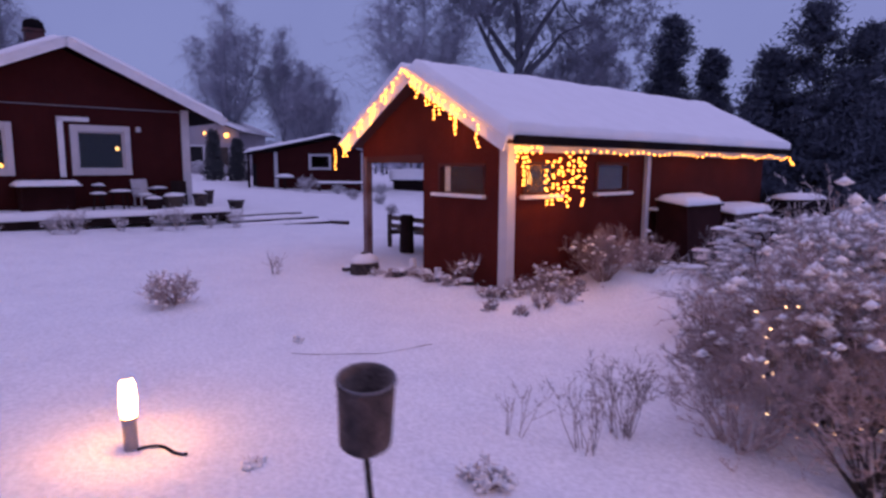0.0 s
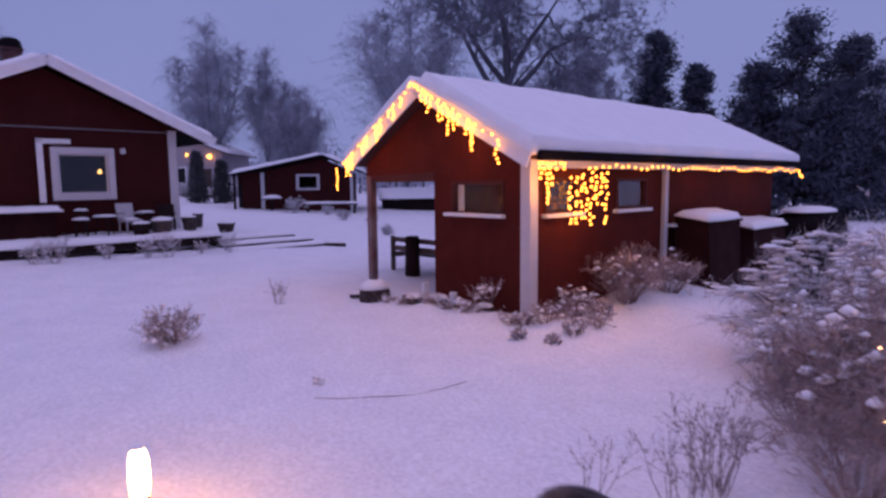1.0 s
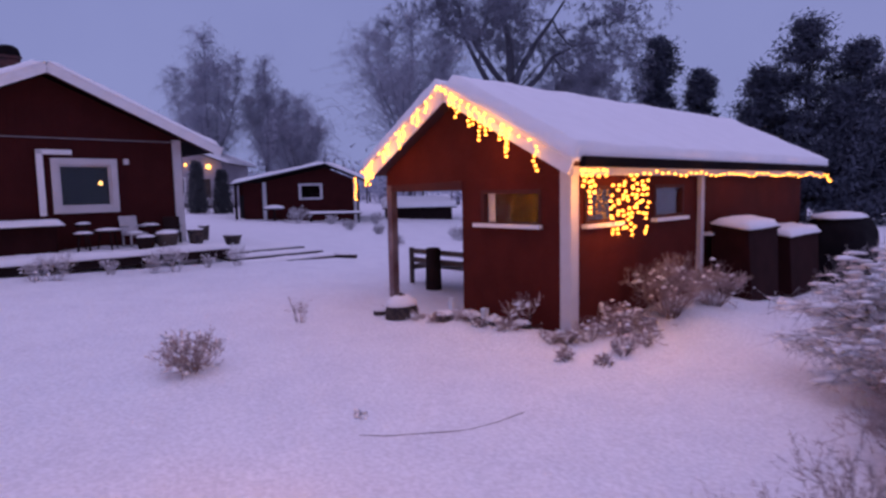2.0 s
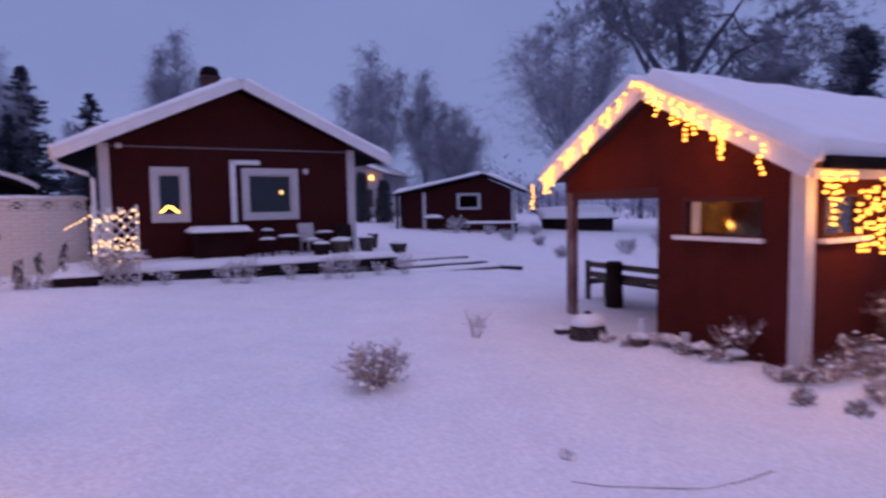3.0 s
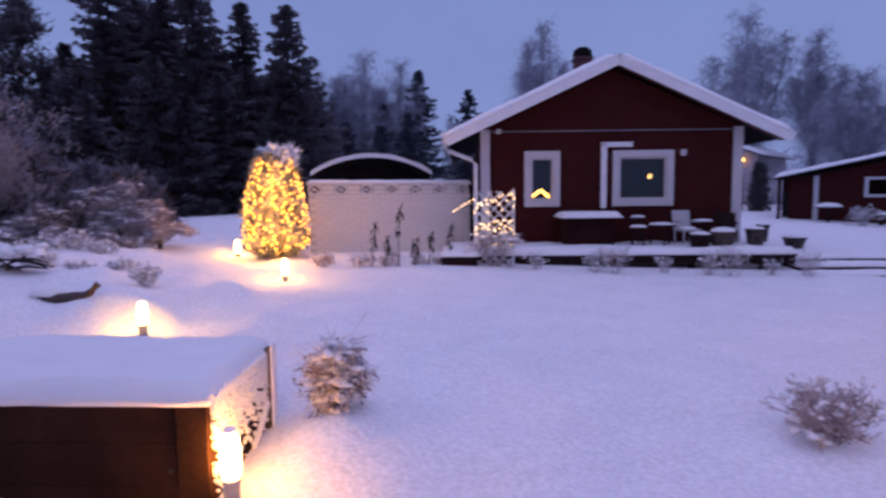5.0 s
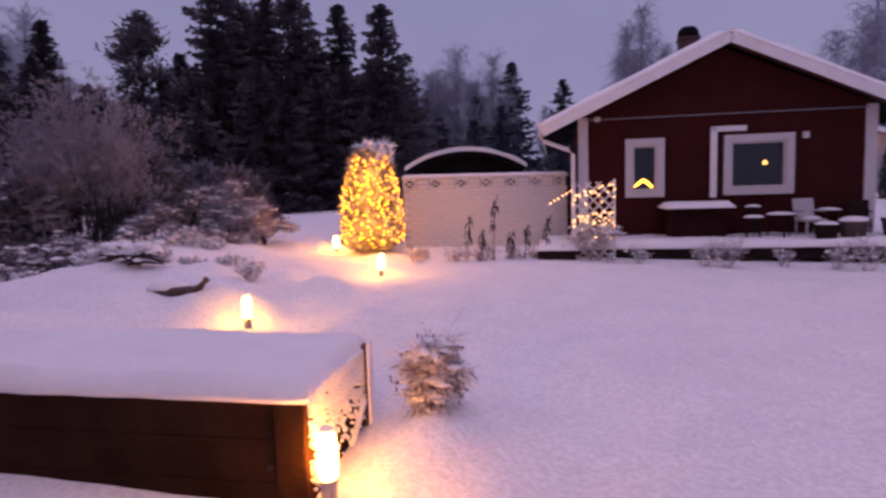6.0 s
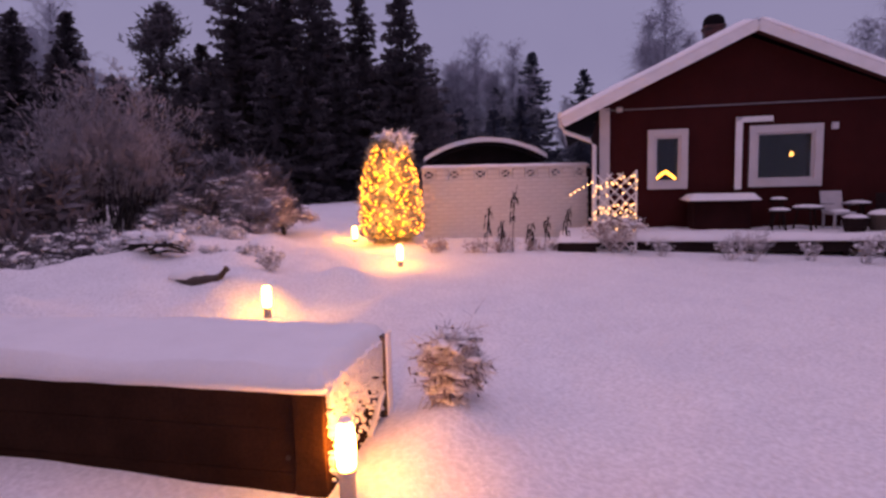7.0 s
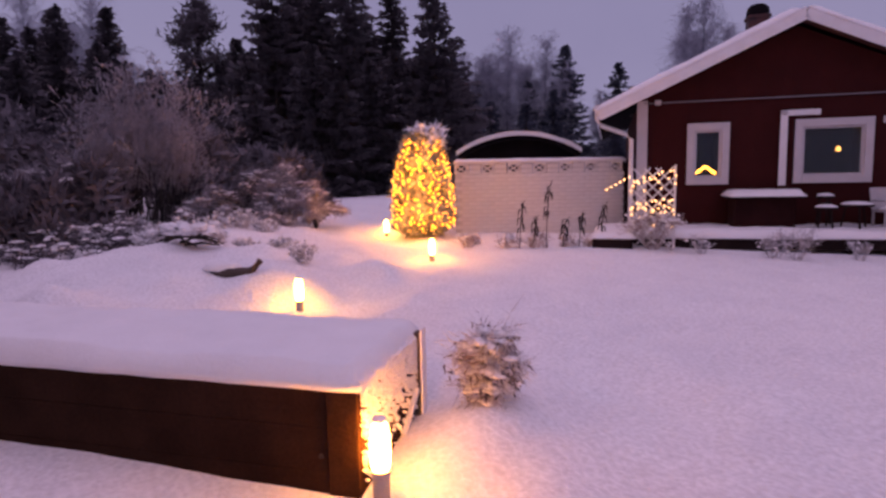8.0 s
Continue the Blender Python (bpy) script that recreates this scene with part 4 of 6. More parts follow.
def slivers(rng, name, segs, mat, parent, label="", stuff=False, fork=0, wide=1.0, reach=1.0):
    """The finest twigs, each a thin sliver; fork: side twigs that each one bears."""
    s = np.array([(*a, *b, r) for a, b, r, q in segs], dtype=np.float64)
    a, b, r = s[:, 0:3], s[:, 3:6], s[:, 6:7]
    if fork:
        ln = np.linalg.norm(b - a, axis=1, keepdims=True)
        more_a, more_b, more_r = [a], [b], [r]
        for _ in range(fork):
            f = rng.random((len(a), 1))
            p = a + (b - a) * f
            d = (b - a) / ln + rng.normal(size=a.shape) * 0.75 - np.array([0, 0, 0.15])
            d /= np.linalg.norm(d, axis=1, keepdims=True)
            more_a.append(p)
            more_b.append(p + d * np.maximum(ln, 0.25 * (reach - 1)) * reach * rng.uniform(0.4, 1.1, (len(a), 1)))
            more_r.append(r * 0.8)
        a, b, r = np.concatenate(more_a), np.concatenate(more_b), np.concatenate(more_r)
    d = b - a
    w = np.cross(d, rng.normal(size=d.shape))
    w /= np.maximum(np.linalg.norm(w, axis=1, keepdims=True), 1e-9)
    v = np.stack([a - w * r * wide, a + w * r * wide, b], axis=1).reshape(-1, 3)
    return cloud(name, v, np.arange(len(v)).reshape(-1, 3), mat, parent, label, stuff)


def blades(rng, centres, size, mat, parent, name, label="", stuff=False, droop=0.3, flat=1.0):
    """Small pointed leaves or needle sprays at the given places."""
    c = np.asarray(centres)
    n = len(c)
    d = rng.normal(size=(n, 3))
    d[:, 2] = d[:, 2] * flat - droop
    d /= np.linalg.norm(d, axis=1, keepdims=True)
    s = rng.normal(size=(n, 3))
    s -= d * np.sum(s * d, axis=1, keepdims=True)
    s /= np.linalg.norm(s, axis=1, keepdims=True)
    ln = size * rng.uniform(0.6, 1.4, (n, 1))
    v = np.stack([c - s * ln * 0.16, c + s * ln * 0.16, c + d * ln], axis=1).reshape(-1, 3)
    return cloud(name, v, np.arange(3 * n).reshape(-1, 3), mat, parent, label, stuff)


def unit(v):
    return v / max(1e-9, math.sqrt(v[0] ** 2 + v[1] ** 2 + v[2] ** 2))


def grow(rng, p, d, length, r, depth, segs, split=(2, 4), spread=0.6, shrink=0.7, up=0.1, wobble=0.18, parts=3):
    """Limbs that fork; segs[depth] collects the bars."""
    for k in range(parts):
        d = unit(d + rng.normal(size=3) * wobble + np.array([0, 0, up]))
        q = p + d * length / parts
        r2 = r * (0.80 if k < parts - 1 else 0.65)
        segs[depth].append((p, q, r, r2))
        if depth > 0 and k >= 1:
            for _ in range(rng.integers(0, split[0] + 1)):
                side = unit(d + rng.normal(size=3) * spread * 1.3)
                grow(rng, q, side, length * shrink * rng.uniform(0.5, 0.9), r2 * 0.55, depth - 1, segs, split, spread, shrink, up, wobble, parts)
        p, r = q, r2
    if depth > 0:
        for _ in range(rng.integers(2, split[1] + 1)):
            grow(rng, p, unit(d + rng.normal(size=3) * spread), length * shrink * rng.uniform(0.7, 1.1), r * 0.75, depth - 1, segs, split, spread, shrink, up, wobble, parts)


def bare_tree(m, height, seed, label, trunk_r, spread=0.6, depth=5, name="bare_tree", first=0.28, up=0.08, split=(2, 3), shrink=0.72, limb=None, twig=None, thin=0.012, haze=34000, most=12000):
    rng = np.random.default_rng(seed)
    t = thing(name, m, label, "tree")
    segs = [[] for _ in range(depth + 1)]
    h0 = height * first
    base = np.array([0, 0, -0.3])
    grow(rng, base, np.array([0.02, 0.0, 1.0]), h0 + 0.3, trunk_r, 0, segs, wobble=0.04)
    trunk = segs[0]
    segs = [[] for _ in range(depth + 1)]
    top = trunk[-1][1]
    n = 5 if spread > 0.5 else 3
    for k in range(n):
        a = 2 * math.pi * k / n + rng.uniform(-0.3, 0.3)
        dd = unit(np.array([math.cos(a) * spread, math.sin(a) * spread, 0.9]))
        grow(rng, top - np.array([0, 0, h0 * 0.3 * rng.random()]), dd, height * 0.26 * rng.uniform(0.8, 1.1), trunk_r * 0.5, depth, segs, split, spread, shrink, up)
    grow(rng, top, np.array([0, 0, 1.0]), height * 0.34, trunk_r * 0.62, depth, segs, split, spread * 0.8, shrink, up)
    thick = trunk + segs[depth] + segs[depth - 1]
    mid = [(a, b, max(r, thin), max(q, thin * 0.7)) for lv in segs[2:depth - 1] for a, b, r, q in lv]
    fine = [(a, b, thin, thin) for lv in segs[:depth - 1] for a, b, r, q in lv]
    if len(mid) > 2500:
        mid = [mid[i] for i in rng.choice(len(mid), 2500, replace=False)]
    if len(fine) > most:
        fine = [fine[i] for i in rng.choice(len(fine), most, replace=False)]
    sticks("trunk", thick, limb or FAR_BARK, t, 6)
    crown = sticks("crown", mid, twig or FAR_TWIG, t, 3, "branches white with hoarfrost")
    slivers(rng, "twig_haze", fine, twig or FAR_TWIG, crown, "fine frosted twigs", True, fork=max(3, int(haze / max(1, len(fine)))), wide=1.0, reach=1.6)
    return t


def birch_tree(m, height, wide, seed, label, name="birch_tree", leaders=6, twigs=12000, droop=0.55, low=0.2, thin=0.011):
    """Slim upright stems, each with ascending limbs and hanging frosted twigs."""
    rng = np.random.default_rng(seed)
    t = thing(name, m, label, "tree")
    trunk, limbs, fine = [], [], []
    axis = [np.array([0.0, 0.0, -0.3])]
    for k in range(9):
        axis.append(axis[-1] + np.array([rng.normal() * 0.07, rng.normal() * 0.07, height * 0.97 / 9]))
    for k in range(9):
        trunk.append((axis[k], axis[k + 1], height * 0.011 * (1 - k / 9.6), height * 0.011 * (1 - (k + 1) / 9.6)))
    stems = [(axis, 1.0)]
    for k in range(leaders):
        f0 = rng.uniform(0.12, 0.45)
        p = axis[int(f0 * 9)].copy()
        q = 2.4 * k + rng.uniform(-0.4, 0.4)
        top = height * rng.uniform(0.62, 0.93)
        out = wide * rng.uniform(0.5, 1.0) * (1.25 - top / height)
        line = [p]
        for j in range(1, 7):
            g = j / 6
            w = out * math.sin(g * 1.7)
            line.append(np.array([p[0] + math.cos(q) * w, p[1] + math.sin(q) * w, p[2] + (top - p[2]) * g]) + rng.normal(size=3) * 0.06)
        for j in range(6):
            trunk.append((line[j], line[j + 1], height * 0.005 * (1 - j / 6.6), height * 0.005 * (1 - (j + 1) / 6.6)))
        stems.append((line, 0.62))
    each = int(twigs / 17 / (len(stems) + 1))
    for line, share in stems:
        n = each * (2 if share == 1.0 else 1)
        for _ in range(n):
            g = low + (1 - low) * rng.random() ** 0.85
            s = g * (len(line) - 1)
            j = min(int(s), len(line) - 2)
            p = line[j] + (line[j + 1] - line[j]) * (s - j)
            q = rng.uniform(0, 6.3)
            ln = wide * share * (0.12 + 0.62 * (1 - g) ** 0.7) * rng.uniform(0.35, 1.4)
            d = np.array([math.cos(q), math.sin(q), rng.uniform(0.5, 1.3)])
            e = p + unit(d) * ln
            e2 = e + unit(np.array([d[0], d[1], -0.25 - droop * 0.4])) * ln * 0.35
            limbs += [(p, e, 0.018, 0.010), (e, e2, 0.010, 0.005)]
            for _ in range(17):
                h = rng.random()
                o = p + (e - p) * h if rng.random() < 0.7 else e + (e2 - e) * h
                v = rng.normal(size=3) * 0.5 + np.array([0, 0, -droop]) + d * 0.2
                fine.append((o, o + unit(v) * rng.uniform(0.3, 1.15), thin, thin))
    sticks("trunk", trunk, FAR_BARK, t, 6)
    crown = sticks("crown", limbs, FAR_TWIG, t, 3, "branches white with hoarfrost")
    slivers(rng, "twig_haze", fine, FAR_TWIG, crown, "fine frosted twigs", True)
    return t


def spruce(m, height, seed, label="tall dark spruce dusted with snow", radius=0.2, needle=None, dense=1.0, bare=0.04):
    """Boughs at uneven heights, bunched into lobes with gaps between them."""
    rng = np.random.default_rng(seed)
    t = thing("spruce_tree", m, label, "tree")
    sticks("trunk", [((0, 0, -0.5), (0, 0, height * 0.5), 0.17, 0.11), ((0, 0, height * 0.5), (0, 0, height * 0.99), 0.11, 0.015)], BARK, t, 7)
    vs, snow = [], []
    for k in range(int(height * 40 * dense)):
        f = rng.random() ** 1.25 * (1 - bare)               # 0 at the tip
        z = height * (1 - f) - 0.05
        a = rng.uniform(0, 6.3)
        lobe = noise.noise((math.cos(a) * 1.1 + seed * 3.1, math.sin(a) * 1.1, z * 0.75)) + 0.5 * noise.noise((seed * 1.7, z * 1.6, 2.0))
        if lobe < -0.55 and f > 0.08:
            continue
        ln = (height * radius * 1.3 * f ** 0.72 * (1.0 + 0.8 * lobe) + 0.14) * rng.uniform(0.65, 1.1)
        dx, dy = math.cos(a), math.sin(a)
        drop = ln * rng.uniform(0.1, 0.45)
        steps = max(3, int(ln / 0.17))
        laden = lobe > 0.05 and rng.random() < 0.24
        for j in range(1, steps + 1):
            g = j / steps
            c = np.array([dx * ln * g, dy * ln * g, z - drop * math.sin(g * 2.1)]) + rng.normal(size=3) * 0.035
            w = (0.13 + 0.18 * ln * g * (1.25 - g)) * rng.uniform(0.7, 1.4)
            for sg in (-1, 1):
                tip = c + np.array([-dy * sg * w + dx * w * 0.7, dx * sg * w + dy * w * 0.7, -w * rng.uniform(0.1, 0.6)])
                vs.append((c + np.array([0, 0, 0.06]), c - np.array([dx * 0.17, dy * 0.17, 0.05]), tip))
                vs.append((c + np.array([dx * 0.08, dy * 0.08, 0]), c - np.array([dx * 0.08, dy * 0.08, 0]), c + np.array([-dy * sg * w * 0.5, dx * sg * w * 0.5, -w * rng.uniform(0.5, 1.1)])))
            if laden and g > 0.4:
                q = c + np.array([0, 0, 0.07])
                snow.append((q + np.array([-dy * 0.09, dx * 0.09, 0]), q + np.array([dy * 0.09, -dx * 0.09, 0.0]), q + np.array([dx * 0.2, dy * 0.2, -0.03])))
    v = np.array(vs).reshape(-1, 3)
    crown = cloud("crown", v, np.arange(len(v)).reshape(-1, 3), needle or NEEDLE, t, "drooping dark needle boughs")
    if snow:
        v = np.array(snow).reshape(-1, 3)
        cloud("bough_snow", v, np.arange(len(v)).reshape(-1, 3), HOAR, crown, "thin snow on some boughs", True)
    return t


def pine(m, height, seed, width, label="dark pine with a rounded clumpy crown", low=0.2, clumps=60, mat=None):
    rng = np.random.default_rng(seed)
    t = thing("pine_tree", m, label, "tree")
    segs = [((0, 0, -0.5), (0.05, 0, height * 0.55), 0.2, 0.13), ((0.05, 0, height * 0.55), (0, 0, height * 0.97), 0.13, 0.03)]
    pts = []
    for k in range(clumps):
        f = rng.uniform(low, 1.0)
        env = width * (1 - (f - low) / (1 - low) * 0.97) ** 0.6 * (0.75 + 0.5 * rng.random())
        a = rng.uniform(0, 6.3)
        rr = env * math.sqrt(rng.random()) * rng.uniform(0.7, 1.05)
        c = np.array([math.cos(a) * rr, math.sin(a) * rr, height * f])
        segs.append(((0.03, 0, height * max(0.1, f - 0.08)), tuple(c), 0.045, 0.02))
        n = 150
        q = rng.normal(size=(n, 3)) * np.array([0.40, 0.40, 0.26]) * (width / 2.0) * rng.uniform(0.4, 0.8)
        pts.append(c + q)
    sticks("trunk", segs, BARK, t, 5)
    blades(rng, np.concatenate(pts), 0.28, mat or NEEDLE, t, "crown", "dense dark needle clumps", droop=0.0, flat=0.8)
    return t


def shrub(m, height, seed, label, name="shrub", stems=26, spread=0.7, depth=3, mat=None, thin=0.003, group="", category="shrub", lumps=0, snow_mat=None, up=0.12, r0=0.012, cap=900, fork=2):
    rng = np.random.default_rng(seed)
    t = thing(name, m, label, category, group)
    segs = [[] for _ in range(depth + 1)]
    for k in range(stems):
        a = rng.uniform(0, 6.3)
        lean = spread * math.sqrt(rng.random())
        d = unit(np.array([math.cos(a) * lean, math.sin(a) * lean, 1.0]))
        p = np.array([math.cos(a) * 0.06 * height, math.sin(a) * 0.06 * height, -0.06])
        grow(rng, p, d, height * rng.uniform(0.32, 0.5), r0, depth, segs, (1, 3), 0.55, 0.62, up, 0.16)
    main = segs[depth]
    mid = [(a, b, max(r, thin), max(q, thin * 0.7)) for lv in segs[1:depth] for a, b, r, q in lv]
    fine = [(a, b, max(r, thin), q) for a, b, r, q in segs[0]] if depth else []
    if len(mid) > cap:
        mid = [mid[i] for i in rng.choice(len(mid), cap, replace=False)]
    if len(fine) > 2 * cap:
        fine = [fine[i] for i in rng.choice(len(fine), 2 * cap, replace=False)]
    st = sticks("stem", main, BARK if r0 > 0.008 else (mat or SHRUB), t, 5)
    if mid:
        sticks("branch_work", mid, mat or SHRUB, st, 3, "frosted branches", True)
    tw = slivers(rng, "twig_haze", fine, mat or SHRUB, t, "fine frosted twigs", True, fork=fork, wide=1.2)
    if lumps:
        ends = [fine[i][1] for i in rng.choice(len(fine), min(lumps, len(fine)), replace=False)]
        vv, ff = [], []
        for e in ends:
            s = rng.uniform(0.018, 0.05) * (0.7 + height * 0.5)
            b = len(vv)
            o = [np.array(e) + np.array(x) * s * rng.uniform(0.7, 1.2) for x in ((1, 0, 0), (0, 1, 0), (-1, 0, 0), (0, -1, 0), (0, 0, 0.7), (0, 0, -0.4))]
            vv += o
            ff += [(b + i, b + (i + 1) % 4, b + 4) for i in range(4)] + [(b + (i + 1) % 4, b + i, b + 5) for i in range(4)]
        cloud("snow", np.array(vv), np.array(ff), snow_mat or SNOW, tw, "lumps of snow", True)
    return t


def snow_pads(rng, places, size, mat, parent, name="snow_pad", label="soft pads of snow", flat=0.45, long=1.6):
    """Soft irregular pads of snow lying on boughs: a place and a heading each."""
    seg, vv, ff = 7, [], []
    ff0 = []
    for ring in range(2):
        ff0 += [(ring * seg + i, ring * seg + (i + 1) % seg, (ring + 1) * seg + (i + 1) % seg, (ring + 1) * seg + i) for i in range(seg)]
    ff0 += [(2 * seg + i, 2 * seg + (i + 1) % seg, 3 * seg, 3 * seg) for i in range(seg)] + [((i + 1) % seg, i, 3 * seg + 1, 3 * seg + 1) for i in range(seg)]
    tris = [(a, b, c) for a, b, c, d in ff0] + [(a, c, d) for a, b, c, d in ff0 if c != d]
    for p, a in places:
        w = size * rng.uniform(0.5, 1.3)
        ca, sa, base = math.cos(a), math.sin(a), len(vv)
        bulge = 1 + rng.normal(size=seg) * 0.18
        for rad, h in ((0.85, -0.25), (1.0, 0.15), (0.62, 0.75)):
            for i in range(seg):
                q = 2 * math.pi * i / seg
                x, y = rad * w * long * math.cos(q) * bulge[i], rad * w * math.sin(q) * bulge[i]
                vv.append((p[0] + x * ca - y * sa, p[1] + x * sa + y * ca, p[2] + h * w * flat * 1.6))
        vv += [(p[0], p[1], p[2] + w * flat * 1.5), (p[0], p[1], p[2] - w * flat * 0.5)]
        ff += [(base + i, base + j, base + k) for i, j, k in tris]
    ob = cloud(name, np.array(vv), np.array(ff), mat, parent, label, True)
    ob.data.polygons.foreach_set("use_smooth", [True] * len(ob.data.polygons))
    return ob


def laden_bush(m, height, width, seed, label, boughs=60, pad=0.05, per=9, twig=None, leaf=None, leaves=0, snow=None, category="shrub", name="snow_laden_bush", group="", upright=0.5):
    """Boughs that rise and arch over under pads of snow, with bare twigs or dark leaves between."""
    rng = np.random.default_rng(seed)
    t = thing(name, m, label, category, group)
    stems, fine, places, dark = [], [], [], []
    for k in range(boughs):
        a = rng.uniform(0, 6.3)
        out = width * math.sqrt(rng.uniform(0.02, 1.0))
        top = height * (0.25 + 0.75 * rng.random() ** 0.7) * (1 - 0.55 * (out / width) ** 2)
        line = []
        for j in range(7):
            g = j / 6
            r = out * (g ** (1.0 + upright))
            line.append(np.array([math.cos(a) * r, math.sin(a) * r, -0.05 + top * math.sin(min(1.0, g * 1.12) * 1.571) - 0.12 * top * max(0, g - 0.8)]) + rng.normal(size=3) * 0.02 * height)
        for j in range(6):
            stems.append((line[j], line[j + 1], 0.010 * (1.15 - j / 6), 0.010 * (1.15 - (j + 1) / 6)))
        for j in range(per):
            g = rng.uniform(0.45, 1.0) * 5.99
            i = int(g)
            p = line[i] + (line[i + 1] - line[i]) * (g - i) + rng.normal(size=3) * np.array([0.06, 0.06, 0.02]) * height * 0.6
            places.append((p, a + rng.normal() * 0.5))
            for _ in range(4):
                v = rng.normal(size=3) + np.array([math.cos(a), math.sin(a), -0.1])
                fine.append((p, p + unit(v) * rng.uniform(0.06, 0.2) * (0.6 + 0.4 * height), 0.004, 0.002))
            if leaves:
                dark.append(p + rng.normal(size=(leaves, 3)) * np.array([1.3, 1.3, 0.9]) * pad - np.array([0, 0, pad * 0.8]))
    st = sticks("stem", stems, BARK, t, 5)
    slivers(rng, "twig_haze", fine, twig or BROWN_TWIG, st, "fine frosted twigs", True, fork=2, wide=1.2)
    if leaves:
        blades(rng, np.concatenate(dark), pad * 1.5, leaf or NEEDLE_FROST, t, "foliage", "dark leaves under the snow", droop=0.1)
    snow_pads(rng, places, pad * 0.85, snow or SNOW, t, flat=0.32, long=2.1)
    return t


def G(x, y, rz=0, s=1.0, dz=0.0):
    return pose(x, y, ground_z(x, y) + dz, 0, 0, rz) @ Matrix.Scale(s, 4)


# shrubs on the lawn and by the shed
shrub(G(-3.0, 6.66), 0.50, 1, "round brown shrub with lumps of snow on the lawn", stems=46, spread=1.6, depth=2, lumps=110, thin=0.005, r0=0.007)
laden_bush(G(-5.40, 4.60), 0.56, 0.17, 2, "leafy shrub heaped with clumps of snow beside the planter", boughs=26, pad=0.040, per=9, leaves=3, leaf=BUDDLE, twig=TWIG, upright=0.0)
shrub(G(2.4, 8.95), 0.95, 3, "bushy brown frosted shrub against the shed wall", stems=60, spread=0.95, depth=3, thin=0.003, r0=0.008, lumps=50, cap=2600, fork=3, mat=BROWN_TWIG)
shrub(G(3.15, 9.35), 0.7, 4, "bushy brown frosted shrub against the shed wall", stems=44, spread=1.0, depth=3, thin=0.003, r0=0.007, lumps=40, cap=2000, fork=3, mat=BROWN_TWIG)
shrub(G(1.5, 8.3), 0.5, 5, "low brown frosted shrub at the shed corner", stems=36, spread=1.2, depth=3, thin=0.003, r0=0.006, lumps=70, fork=3, mat=BROWN_TWIG)
shrub(G(1.0, 7.85), 0.40, 6, "low snowy plants at the corner post", stems=24, spread=1.3, depth=2, thin=0.003, r0=0.005, lumps=22, mat=BROWN_TWIG)
shrub(G(0.35, 8.45), 0.62, 7, "thin bare shrub leaning on the shed wall", stems=10, spread=0.8, depth=2, thin=0.003, r0=0.009, lumps=18)
shrub(G(-0.4, 8.55), 0.26, 8, "low snowy plants along the shed wall", stems=22, spread=1.5, depth=2, thin=0.003, r0=0.005, lumps=18)
shrub(G(-0.95, 8.75), 0.22, 9, "low snowy plants along the shed wall", stems=16, spread=1.5, depth=2, thin=0.003, r0=0.005, lumps=18)
shrub(G(0.55, 7.85), 0.28, 10, "low snowy plants at the corner post", stems=18, spread=1.4, depth=2, thin=0.003, r0=0.005, lumps=16, mat=BROWN_TWIG)
for i, (x, y, h) in enumerate(((0.12, 8.2, 0.26), (-0.2, 8.4, 0.2), (0.75, 7.85, 0.3), (1.3, 7.95, 0.32), (-0.7, 8.5, 0.22), (1.9, 8.5, 0.36))):
    shrub(G(x, y), h, 410 + i, "low snow-covered plants along the shed", stems=22, spread=1.3, depth=2, thin=0.004, r0=0.005, lumps=14, mat=BROWN_TWIG, group="plants along the shed")
for i, (x, y, h) in enumerate(((0.62, 7.35, 0.24), (0.95, 7.15, 0.2), (1.25, 7.45, 0.3), (1.6, 7.75, 0.34))):
    shrub(G(x, y), h, 430 + i, "low brown plants poking out of the snow by the shed", stems=24, spread=1.2, depth=2, thin=0.004, r0=0.005, lumps=12, mat=BROWN_TWIG, group="plants along the shed")
shrub(G(-2.5, 8.9), 0.55, 11, "thin pale weeds standing in the snow", stems=12, spread=0.35, depth=1, thin=0.003, r0=0.004, mat=STALK)
shrub(G(-1.42, 5.72), 0.16, 12, "small tuft showing through the snow", stems=12, spread=1.8, depth=1, thin=0.003, r0=0.004, lumps=12)
shrub(G(-1.95, 8.3), 0.12, 13, "small tuft showing through the snow", stems=9, spread=1.8, depth=1, thin=0.003, r0=0.004, lumps=8)
shrub(G(-2.3, 6.25), 0.07, 14, "small tuft showing through the snow", stems=8, spread=2.0, depth=1, thin=0.003, r0=0.004, lumps=6)
# the great frosted bush near the path, with its little lights
big_bush = shrub(G(2.75, 3.95), 1.55, 20, "large brown frosted bush with little lights", stems=60, spread=1.15, depth=4, thin=0.003, r0=0.013, up=0.07, cap=6000, fork=4, mat=BROWN_TWIG, lumps=220)
shrub(G(2.45, 3.15), 1.25, 29, "brown frosted bush beside the path", stems=44, spread=0.9, depth=4, thin=0.0028, r0=0.011, up=0.10, cap=5000, fork=3, mat=BROWN_TWIG)
shrub(G(3.3, 4.7), 1.75, 21, "large pale frosted bush", stems=44, spread=0.9, depth=4, thin=0.004, r0=0.012, up=0.08, mat=TWIG, lumps=700, cap=5000, fork=3)
for x, y, h, w, k in ((3.3, 6.35, 1.55, 0.95, 22), (4.3, 6.5, 1.7, 1.1, 31), (3.25, 5.15, 1.62, 0.85, 32), (4.4, 5.4, 1.8, 1.0, 34), (3.05, 4.4, 1.62, 0.8, 36), (3.7, 4.1, 1.7, 0.8, 37), (5.6, 7.2, 1.8, 1.1, 39)):
    laden_bush(G(x, y), h, w, k, "pale bush with arching sprays heavy with snow", boughs=70, pad=0.055, per=9, twig=TWIG, group="snow-laden bushes beside the shed")
